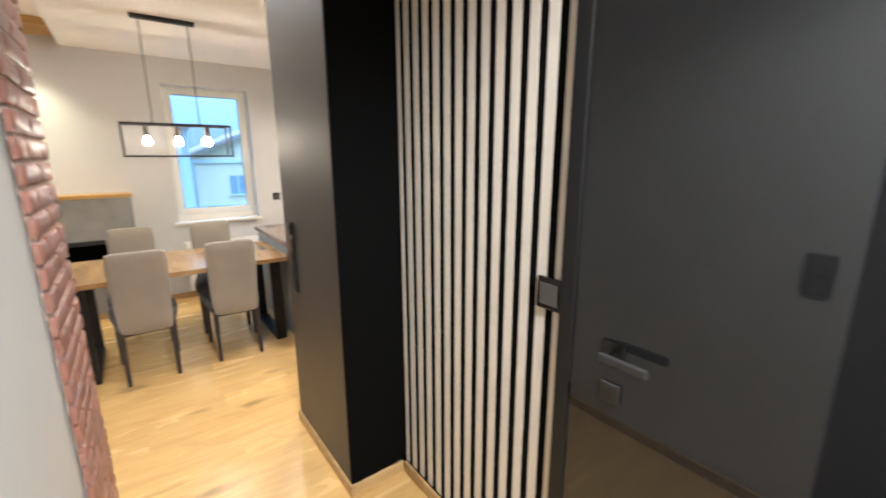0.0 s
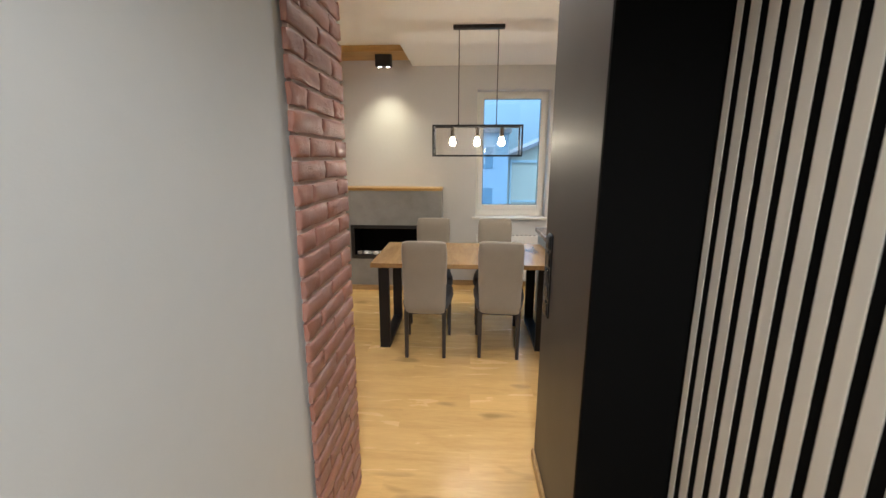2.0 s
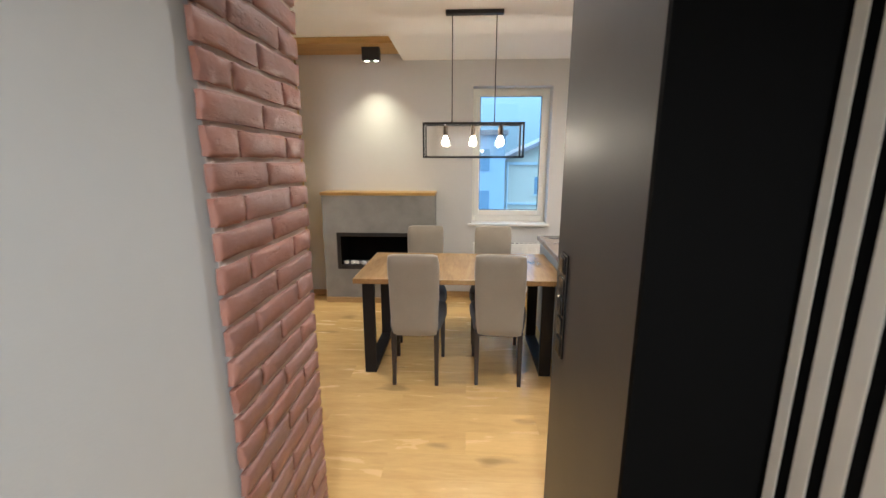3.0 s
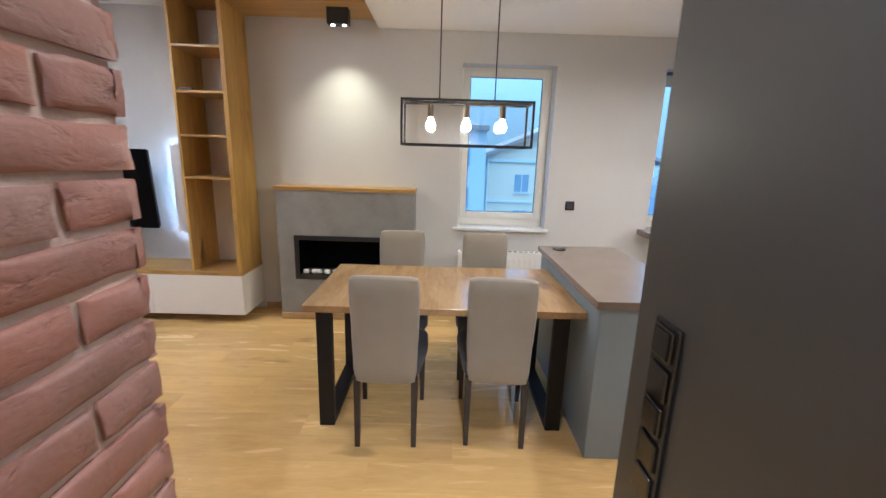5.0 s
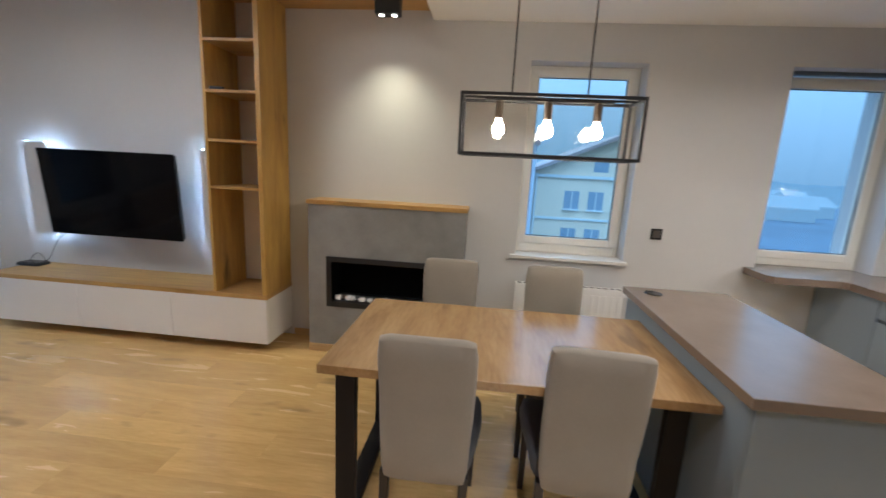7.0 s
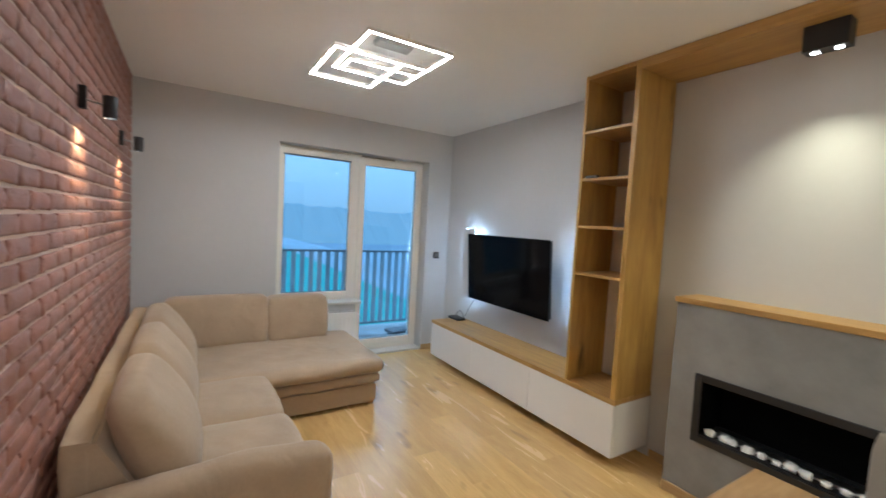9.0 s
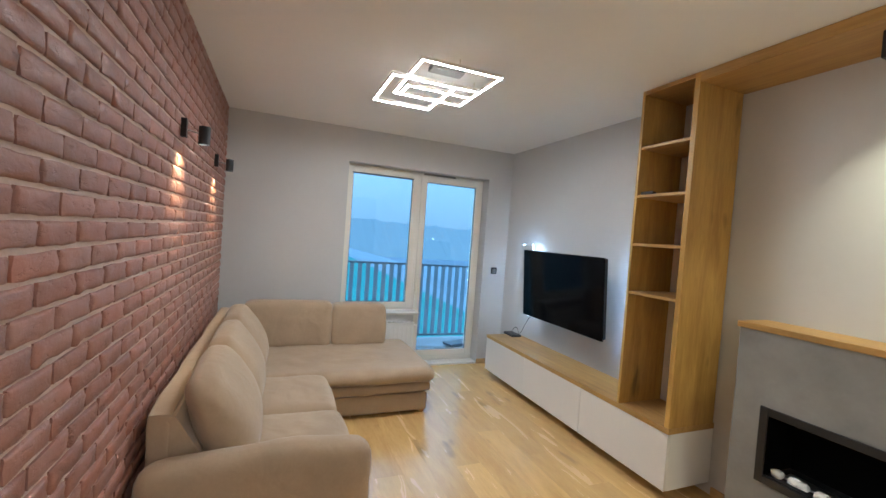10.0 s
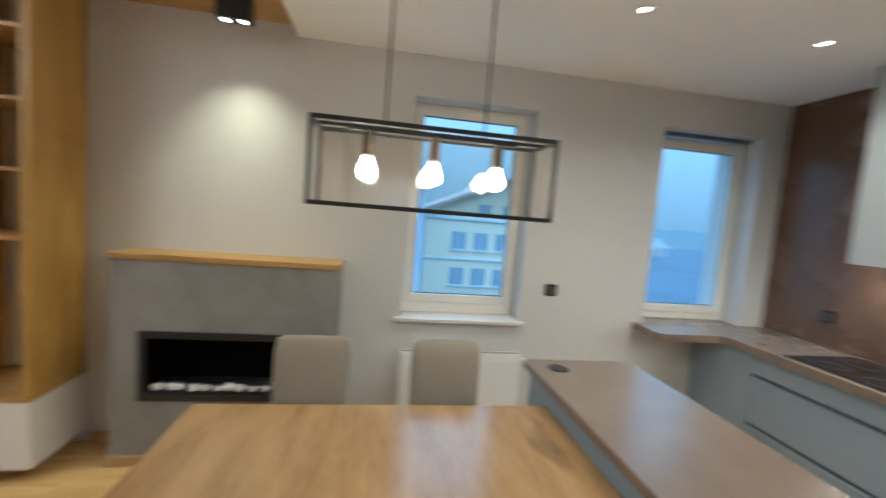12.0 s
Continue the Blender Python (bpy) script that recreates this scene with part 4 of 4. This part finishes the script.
for w in (0.60, 0.60, 0.60):
    wc = thing("wall_cabinet", (3.07, y1 - w / 2, 1.49), "pale glossy kitchen wall cabinet reaching the ceiling", "cabinet", "kitchen wall cabinets")
    part("carcass", box(2.925, WE - 0.011, y1 - w + 0.018, y1 - 0.0185, 1.492, ZK - 0.004), M_HOOD, wc)
    part("side_panel", box(2.915, WE - 0.011, y1 - 0.018, y1 - 0.0005, 1.490, ZK - 0.003, 0.001, 1), M_HOOD, wc)
    part("side_panel", box(2.915, WE - 0.011, y1 - w + 0.0005, y1 - w + 0.0175, 1.490, ZK - 0.003, 0.001, 1), M_HOOD, wc)
    part("door", box(2.896, 2.914, y1 - w + 0.002, y1 - 0.002, 1.490, ZK - 0.006, 0.0015, 1), M_HOOD, wc)
    part("led_strip", box(3.10, 3.112, y1 - w + 0.03, y1 - 0.03, 1.486, 1.491), M_LED, wc, "lit strip under the cabinet")
    y1 -= w

# ---- sofa ----
sofa = thing("corner_sofa", (-3.0, 3.0, 0), "beige fabric corner sofa with a chaise, against the brick wall", "sofa")
SX0, SX1 = -4.20, -1.56      # chaise back to arm
SB = YB + 0.035
smooth(part("back_frame", cushion(SX0, SX1 - 0.168, SB, SB + 0.115, 0.06, 0.755, 0.03, 0.004, 1, 12), M_SOFA, sofa))
smooth(part("side_frame", cushion(SX0 - 0.08, SX0 + 0.05, SB + 0.115, 3.95, 0.06, 0.72, 0.03, 0.004, 2, 12), M_SOFA, sofa))
smooth(part("base", cushion(SX0 + 0.03, SX1 - 0.16, SB + 0.10, 3.27, 0.05, 0.27, 0.03, 0.006, 3, 12), M_SOFA, sofa))
smooth(part("chaise_base", cushion(-4.17, -3.12, 3.20, 4.27, 0.022, 0.19, 0.025, 0.004, 4, 12), M_SOFA, sofa))
smooth(part("chaise_drawer", cushion(-4.17, -3.10, 3.20, 4.29, 0.195, 0.285, 0.03, 0.008, 5, 12), M_SOFA, sofa))
smooth(part("chaise_seat", cushion(-4.17, -3.07, 2.60, 4.32, 0.285, 0.412, 0.06, 0.02, 6, 34, 0.010), M_SOFA, sofa))
smooth(part("seat_cushion", cushion(-3.06, -2.40, 2.62, 3.36, 0.27, 0.435, 0.065, 0.022, 7, 26, 0.007), M_SOFA, sofa))
smooth(part("seat_cushion", cushion(-2.395, -1.725, 2.62, 3.38, 0.27, 0.435, 0.065, 0.022, 8, 26, 0.007), M_SOFA, sofa))


def back_cushion(x0, x1, seed):
    """A fat loose cushion that leans on the sloping back and overhangs it at the top."""
    bm = cushion(x0, x1, 0, 0.24, 0, 0.45, 0.085, 0.035, seed, 16)
    for v in bm.verts:
        k = max(0.0, min(1.0, v.co.z / 0.45))
        v.co.y = SB + 0.125 + 0.15 * (1 - k) ** 1.3 + v.co.y * (0.72 + 0.22 * math.sin(math.pi * min(1.0, k * 1.1)))
        v.co.z += 0.42
    return bm


bm = bmesh.new()
slope = [bm.verts.new((SX1 - 0.172, y_, z_)) for y_, z_ in ((SB + 0.085, 0.26), (SB + 0.30, 0.26), (SB + 0.30, 0.42), (SB + 0.118, 0.735), (SB + 0.085, 0.735))]
ext = bmesh.ops.extrude_face_region(bm, geom=[bm.faces.new(slope)])
bmesh.ops.translate(bm, verts=[v for v in ext["geom"] if isinstance(v, bmesh.types.BMVert)], vec=(-2.3, 0, 0))
bmesh.ops.recalc_face_normals(bm, faces=bm.faces)
part("back_slope", bm, M_SOFA, sofa)
smooth(part("back_cushion", back_cushion(-2.40, -1.74, 11), M_SOFA, sofa))
smooth(part("back_cushion", back_cushion(-3.06, -2.405, 12), M_SOFA, sofa))
smooth(part("back_cushion", back_cushion(-3.72, -3.065, 13), M_SOFA, sofa))


def chaise_cushion(y0, y1, z1, seed):
    bm = cushion(0, 0.22, y0, y1, 0, z1 - 0.400, 0.045, 0.018, seed, 14)
    for v in bm.verts:
        k = v.co.z / 0.45
        v.co.x = -4.13 + v.co.x * (1.0 - 0.15 * k) - 0.03 * k
        v.co.z += 0.400
    return bm


smooth(part("back_cushion", chaise_cushion(2.68, 3.49, 0.838, 14), M_SOFA, sofa))
smooth(part("back_cushion", chaise_cushion(3.50, 4.055, 0.820, 15), M_SOFA, sofa))
bm = cushion(SX1 - 0.170, SX1, SB + 0.005, 3.41, 0.05, 0.615, 0.075, 0.010, 16, 18)
for v in bm.verts:
    k = max(0.0, (v.co.y - 3.0) / 0.44)
    if v.co.z > 0.3:
        v.co.z -= 0.03 * k * k + 0.035 * max(0.0, (3.1 - v.co.y) / 0.65)
smooth(part("armrest", bm, M_SOFA, sofa))
for x, y in ((-3.17, 4.22), (-4.1, 4.22), (-1.62, 3.36), (-1.62, 2.52), (-4.1, 2.55), (-3.17, 3.25)):
    part("foot", box(x - 0.03, x + 0.03, y - 0.03, y + 0.03, 0, 0.052, 0.004), M_OAK_X, sofa, "small oak block foot")

# ---- living-room lamps ----
led = thing("ceiling_lamp", (-2.58, 3.92, ZL), "flat ceiling lamp of overlapping lit rectangles", "ceiling lamp")
part("mount", box(-2.37, -2.27, 3.81, 4.04, ZL - 0.035, ZL, 0.004), M_VENT, led)


def lamp_bars(bars, z):
    """Square profiles (x0, x1, y0, y1) joined into one figure, each with a lit underside."""
    bm, lit = bmesh.new(), bmesh.new()
    for a, b, c, d in bars:
        box(a, b, c, d, z, z + 0.022, bm=bm)
        box(a + 0.003, b - 0.003, c + 0.003, d - 0.003, z - 0.0018, z - 0.0005, bm=lit)
    f = part("rectangle", bm, M_FRAME, led)
    part("light_strip", lit, M_LAMPSTRIP, f, "glowing white strip")


def loop(x0, x1, y0, y1, z, w=0.020):
    """One rectangle of the lamp."""
    lamp_bars(((x0, x1, y0, y0 + w), (x0, x1, y1 - w, y1), (x0, x0 + w, y0 + w, y1 - w), (x1 - w, x1, y0 + w, y1 - w)), z)


loop(-2.84, -2.14, 3.69, 4.26, 2.672)
loop(-3.01, -2.40, 3.575, 4.045, 2.645)
lamp_bars(((-2.82, -2.80, 3.735, 3.99), (-2.80, -2.62, 3.735, 3.755), (-2.62, -2.60, 3.735, 4.24)), 2.668)
lamp_bars(((-2.47, -2.45, 3.765, 4.23),), 2.668)
for x, y in ((-2.83, 3.95), (-2.15, 3.95), (-2.705, 3.70), (-2.61, 4.23), (-2.46, 4.2)):
    part("stay", rod((x, y, 2.69), (x, y, ZL), 0.006, 8), M_FRAME, led)


def wall_lamp(x, z):
    w = thing("wall_lamp", (x, YB, z), "black cylinder wall lamp shining down the bricks", "wall lamp", "brick wall lamps")
    part("plate", box(x - 0.02, x + 0.02, YB, YB + 0.028, z - 0.05, z + 0.05, 0.002), M_BLACKMETAL, w)
    part("arm", rod((x, YB + 0.028, z - 0.01), (x + 0.0, YB + 0.085, z - 0.02), 0.005, 8), M_SILVER, w)
    part("shade", lathe([(0.0, 0.05), (0.028, 0.05), (0.029, 0.048), (0.029, -0.05), (0.026, -0.05), (0.026, -0.03), (0.0, -0.03)], (x, YB + 0.112, z - 0.03), 24), M_BLACKMETAL, w)
    part("lamp_face", lathe([(0.0, -0.034), (0.024, -0.034), (0.024, -0.031), (0.0, -0.031)], (x, YB + 0.112, z - 0.03), 20), M_SPOT, w)
    li = bpy.data.lights.new("wall_lamp_bulb", "SPOT")
    li.energy, li.color, li.spot_size, li.spot_blend, li.shadow_soft_size = 10, (1.0, 0.74, 0.38), radians(84), 0.8, 0.012
    new("wall_lamp_bulb", li).matrix_world = pose(x, YB + 0.105, z - 0.068, -26, 0, 0)


wall_lamp(-2.33, 2.085)
wall_lamp(-3.60, 2.09)

# ---- balcony and outdoors ----
solid("balcony_floor", box(-5.85, -4.67, 2.2, 7.2, -0.2, -0.03), M_DECK, "balcony floor with thin snow", "balcony")
rail = thing("balcony_railing", (-5.72, 4.7, 0), "grey vertical-bar balcony railing", "railing")
part("top_rail", box(-5.75, -5.69, 2.2, 7.2, 1.125, 1.155, 0.004), M_RAIL, rail)
part("bottom_rail", box(-5.74, -5.70, 2.2, 7.2, 0.03, 0.06, 0.003), M_RAIL, rail)
first_bar = part("bar", box(-5.735, -5.705, 2.25, 2.305, 0.06, 1.125), M_BAR, rail)
for i in range(1, 41):
    b = first_bar.copy()
    scene.collection.objects.link(b)
    b.location = (0, i * 0.12, 0)
for x, y, rz in ((-5.42, 5.62, 12), (-5.30, 5.55, 20), (-5.15, 4.99, -15)):
    bd = thing("deck_board", (x, y, -0.03), "dark wet board lying on the balcony", "board", "loose boards")
    me = part("plank", box(x - 0.09, x + 0.09, y - 0.23, y + 0.23, -0.03 + 0.03 * (rz == 20), 0.0 + 0.03 * (rz == 20), 0.003), M_BOARD, bd)
    bd.rotation_euler = (0, 0, radians(rz))

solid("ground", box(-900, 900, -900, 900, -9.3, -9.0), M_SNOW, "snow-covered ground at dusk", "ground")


def ridge(name, cx, cy, length, along, height, mat, label, seed):
    """A long low bank of far trees or land with an uneven crest."""
    bm = bmesh.new()
    n = 320
    rows_ = []
    for j, (off, hh) in enumerate(((-18, 0), (0, 1), (18, 0))):
        row = []
        for i in range(n + 1):
            u = -length / 2 + length * i / n
            h = height * (0.8 + 0.22 * noise.noise(Vector((u * 0.02, seed, 0))) + 0.05 * noise.noise(Vector((u * 0.16, seed, 3))) + 0.05 * noise.noise(Vector((u * 0.7, seed, 6)))) * hh
            row.append(bm.verts.new((cx + off, cy + u, -9 + h) if along == "y" else (cx + u, cy + off, -9 + h)))
        rows_.append(row)
    for a, b in zip(rows_, rows_[1:]):
        for i in range(n):
            bm.faces.new((a[i], a[i + 1], b[i + 1], b[i]))
    ob = solid(name, bm, mat, label, "backdrop")
    return ob


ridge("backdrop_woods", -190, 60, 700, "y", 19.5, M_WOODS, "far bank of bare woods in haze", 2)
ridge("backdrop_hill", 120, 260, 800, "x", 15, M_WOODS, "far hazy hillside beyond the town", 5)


def land(name, rows_, mat, label):
    """A sheet of land between lines of points that run side by side."""
    bm = bmesh.new()
    vs = [[bm.verts.new(c) for c in r] for r in rows_]
    for a, b in zip(vs, vs[1:]):
        for i in range(len(a) - 1):
            bm.faces.new((a[i], a[i + 1], b[i + 1], b[i]))
    return solid(name, bm, mat, label, name.split("_")[0])


crest = [(-25, -6, 5.5), (-25, 7, 0.0), (-25, 15.4, -3.55), (-25, 28, -9)]
land("slope", [[(-9, -6, -9), (-9, 7, -9), (-9, 15.4, -9), (-9, 28, -9.05)], crest], M_GREEN, "green netted slope below the balcony")
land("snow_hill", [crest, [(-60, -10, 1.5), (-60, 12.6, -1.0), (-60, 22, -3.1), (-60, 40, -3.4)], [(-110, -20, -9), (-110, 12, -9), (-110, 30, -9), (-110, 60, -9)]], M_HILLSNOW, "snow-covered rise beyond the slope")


def far_house(x, y, w, d, h, turn):
    """A small gabled house across the snowy field, roof white with snow."""
    hs = thing("far_house", (x, y, -9), "distant house with a snow-covered gable roof", "house", "houses beyond the field")
    m = pose(x, y, -9, 0, 0, turn)
    bm = box(-w / 2, w / 2, -d / 2, d / 2, 0, h)
    bm.transform(m)
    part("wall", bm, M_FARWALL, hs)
    for s in (-1, 1):
        bm = bmesh.new()
        c = [(-w / 2 - 0.4, s * (d / 2 + 0.5), h - 0.3), (w / 2 + 0.4, s * (d / 2 + 0.5), h - 0.3), (w / 2 + 0.4, 0, h + d * 0.33), (-w / 2 - 0.4, 0, h + d * 0.33)]
        f_ = bm.faces.new([bm.verts.new(p) for p in c])
        g_ = bmesh.ops.extrude_face_region(bm, geom=[f_])
        bmesh.ops.translate(bm, verts=[v for v in g_["geom"] if isinstance(v, bmesh.types.BMVert)], vec=(0, 0, 0.35))
        bmesh.ops.recalc_face_normals(bm, faces=bm.faces)
        bm.transform(m)
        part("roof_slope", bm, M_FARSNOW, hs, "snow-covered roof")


for x, y, w, d, h, turn in ((70, 128, 11, 8, 4, 20), (92, 140, 12, 9, 4, -15), (66, 152, 12, 9, 4, 40), (110, 158, 13, 9, 4, 10), (86, 172, 13, 9, 4, -30), (126, 190, 14, 10, 4.5, 25), (100, 200, 14, 10, 4.5, -5), (76, 190, 14, 10, 4.5, 15), (140, 214, 14, 10, 4.5, -20)):
    far_house(x, y, w, d, h, turn)
HY = 33.0
house = thing("apartment_house", (8.0, HY + 5, -9), "cream rendered gabled house with haze-paled windows", "house")
bm = bmesh.new()
box(3.3, 16.0, HY + 0.15, HY + 10, -9, 1.6, bm=bm)
part("wall", bm, M_HOUSE, house)
gab = bmesh.new()
f = gab.faces.new([gab.verts.new(c) for c in ((3.3, HY + 0.15, 1.6), (16.0, HY + 0.15, 1.6), (9.65, HY + 0.15, 4.4))])
r_ = bmesh.ops.extrude_face_region(gab, geom=[f])
bmesh.ops.translate(gab, verts=[v for v in r_["geom"] if isinstance(v, bmesh.types.BMVert)], vec=(0, 9.8, 0))
part("gable", gab, M_HOUSE, house)
for s in (-1, 1):
    bm = bmesh.new()
    p, q = (9.65, 4.62), (9.65 + s * 7.0, 1.55)
    vv = [bm.verts.new(c) for c in ((p[0], HY - 0.5, p[1]), (q[0], HY - 0.5, q[1]), (q[0], HY + 10.5, q[1]), (p[0], HY + 10.5, p[1]))]
    ff = bm.faces.new(vv)
    e_ = bmesh.ops.extrude_face_region(bm, geom=[ff])
    bmesh.ops.translate(bm, verts=[v for v in e_["geom"] if isinstance(v, bmesh.types.BMVert)], vec=(0, 0, -0.25))
    bmesh.ops.recalc_face_normals(bm, faces=bm.faces)
    part("roof_slope", bm, M_ROOF, house)
part("cornice", box(3.25, 16.05, HY + 0.0, HY + 0.15, 1.25, 1.45), M_HOUSETRIM, house)
part("string_course", box(3.28, 16.02, HY + 0.05, HY + 0.15, -1.75, -1.6), M_HOUSETRIM, house)
part("downpipe", rod((3.6, HY + 0.05, -9), (3.6, HY + 0.05, 1.5), 0.08, 10), M_HOUSETRIM, house)
for row in range(3):
    for col in range(6):
        x0, z0 = 5.68 + col * 1.69, -0.95 - row * 2.70
        w = part("window", box(x0, x0 + 1.06, HY + 0.16, HY + 0.19, z0, z0 + 1.3), M_FARPANE, house, "house window paled for haze")
        w.location = (0, -0.03, 0)
        part("mullion", box(x0 + 0.50, x0 + 0.56, HY + 0.09, HY + 0.125, z0, z0 + 1.3), M_HOUSETRIM, w)
        part("sill", box(x0 - 0.08, x0 + 1.14, HY + 0.02, HY + 0.15, z0 - 0.1, z0), M_HOUSETRIM, w)
for x0 in (7.55, 9.4):
    part("window", box(x0, x0 + 1.0, HY + 0.12, HY + 0.149, 1.75, 2.5), M_FARPANE, house, "small attic window")
block = thing("grey_block", (0, 30, -9), "blue-grey rendered neighbouring block", "house")
part("wall", box(-4.0, 3.0, 29, 38, -9, 3.2), M_GREYBLOCK, block)
part("roof", box(-4.2, 3.15, 28.8, 38.2, 3.2, 3.5), M_ROOF, block)
for row in range(4):
    for col in range(3):
        x0, z0 = 2.0 - col * 1.9, 0.9 - row * 2.7
        part("window", box(x0 - 1.0, x0, 28.96, 28.999, z0, z0 + 1.4), M_FARPANE, block)

# ---- floor planks ----
PW, PL = 0.192, 1.285
rng = random.Random(11)
plank_mesh = {}


def plank(x0, x1, y0, y1):
    key_ = (round(x1 - x0, 3), round(y1 - y0, 3))
    if key_ not in plank_mesh:
        bm = box(0, key_[0], 0, key_[1], -0.008, 0.0)
        top_ = [e for e in bm.edges if all(v.co.z > -0.001 for v in e.verts)]
        bmesh.ops.bevel(bm, geom=top_, offset=0.0005, segments=1, affect="EDGES")
        me = bpy.data.meshes.new("plank")
        bm.to_mesh(me)
        bm.free()
        me.materials.append(M_FLOOR)
        plank_mesh[key_] = me
    ob = new("plank", plank_mesh[key_])
    ob.location = (x0, y0, 0)
    ob.parent = FLOOR


row = 0
yy = 5.715 - PW
while yy > -2.1:
    xa, xb = (-4.37, 3.245) if yy > 2.2 else (-2.6, 0.97)
    x = xa - (row * 0.43 % PL)
    while x < xb:
        a, b = max(x, xa), min(x + PL, xb)
        if b - a > 0.03:
            plank(a + 0.0002, b - 0.0002, yy + 0.0002, yy + PW - 0.0002)
        x += PL
    yy -= PW
    row += 1

# ---- brick slips ----
BL, BH, BT, JOINT = 0.194, 0.060, 0.020, 0.014


def brick_mesh(length, seed):
    """A worn slip: rough front, rounded and chipped edges. Lies along x, front towards +y."""
    bm = bmesh.new()
    rim_u = 0.010 / length
    us = [0.0, rim_u] + [rim_u + (1 - 2 * rim_u) * i / 5 for i in range(1, 5)] + [1 - rim_u, 1.0]
    ws = [0.0, 0.15, 0.5, 0.85, 1.0]
    nx, nz = len(us) - 1, len(ws) - 1
    grid = {}
    for i, u in enumerate(us):
        for k, w in enumerate(ws):
            edge = i in (0, nx) or k in (0, nz)
            p = Vector((u * length, BT, w * BH))
            n = noise.noise_vector(Vector((u * 3 + seed * 7.3, w * 2, seed)))
            n2 = noise.noise(Vector((u * 9, w * 5, seed * 3.7)))
            p.y += 0.0045 * n.y + (0.006 if seed % 3 == 0 else 0.003) * n2 - (0.0052 if edge else 0.0)
            if edge:
                p.x += 0.005 * n.x
                p.z += 0.005 * n.z
            grid[i, k] = bm.verts.new(p)
    for i in range(nx):
        for k in range(nz):
            bm.faces.new((grid[i, k], grid[i, k + 1], grid[i + 1, k + 1], grid[i + 1, k]))
    rim = [grid[i, 0] for i in range(nx + 1)] + [grid[nx, k] for k in range(1, nz + 1)] + [grid[i, nz] for i in range(nx - 1, -1, -1)] + [grid[0, k] for k in range(nz - 1, 0, -1)]
    back = [bm.verts.new((v.co.x, 0, v.co.z)) for v in rim]
    for i in range(len(rim)):
        j = (i + 1) % len(rim)
        bm.faces.new((rim[i], rim[j], back[j], back[i]))
    bmesh.ops.recalc_face_normals(bm, faces=bm.faces)
    me = bpy.data.meshes.new("brick")
    bm.to_mesh(me)
    bm.free()
    me.materials.append(M_BRICK)
    for p in me.polygons:
        p.use_smooth = True
    me.set_sharp_from_angle(angle=radians(62))
    return me


FULL = [brick_mesh(BL, s) for s in range(10)]
HALF = [brick_mesh((BL - JOINT) / 2, s + 20) for s in range(6)]
BR = 0.248
BRH = (BR - JOINT) / 2
LONG = [brick_mesh(BR, s + 40) for s in range(8)]
SHORT = [brick_mesh(BRH, s + 60) for s in range(6)]
rng = random.Random(3)
pitch_z = BH + JOINT
single, rest = [], bmesh.new()
z, course = 0.023 - BH - JOINT, 0
while z + BH < ZL + 0.04:
    # main wall, from the corner to the west
    x = XH + 0.027
    first_half = course % 2
    while x > -4.36:
        half = first_half
        first_half = 0
        me = rng.choice(HALF if half else FULL)
        ln = (BL - JOINT) / 2 if half else BL
        if x - ln < -4.37:
            ln = None
        m = Matrix.Translation((x - (BL if ln is None else ln), YB - 0.02, z)) @ Euler((0, radians(rng.uniform(-0.5, 0.5)), 0)).to_matrix().to_4x4()
        if ln is None:
            k = max(0.2, (x + 4.368) / BL)
            m = Matrix.Translation((-4.368, YB - 0.02, z)) @ Matrix.Diagonal((k, 1, 1, 1))
        if x > -1.9 and z > 0.2 and len(single) < 225:
            single.append((me, m))
        else:
            n0 = len(rest.verts)
            rest.from_mesh(me)
            rest.verts.ensure_lookup_table()
            bmesh.ops.transform(rest, matrix=m, verts=rest.verts[n0:])
        x -= (BL if ln is None else ln) + JOINT
    # return towards the hall
    yb = YB - 0.002
    for ln in (BR, BR) if course % 2 else (BRH, BR, BRH):
        me = rng.choice(LONG if ln == BR else SHORT)
        m = Matrix.Translation((XH + 0.008, yb, z)) @ Matrix.Rotation(radians(-90), 4, "Z")
        single.append((me, m))
        yb -= ln + JOINT
    z += pitch_z
    course += 1
for me, m in single:
    ob = new("brick", me)
    ob.matrix_basis = m
    ob.parent = WALL_BRICK
me = bpy.data.meshes.new("bricks_far")
rest.to_mesh(me)
rest.free()
me.materials.append(M_BRICK)
far_bricks = new("brickwork", me)
far_bricks.parent = WALL_BRICK
tagged(far_bricks, "rough red-brown brick slips further along the wall", kind="stuff")
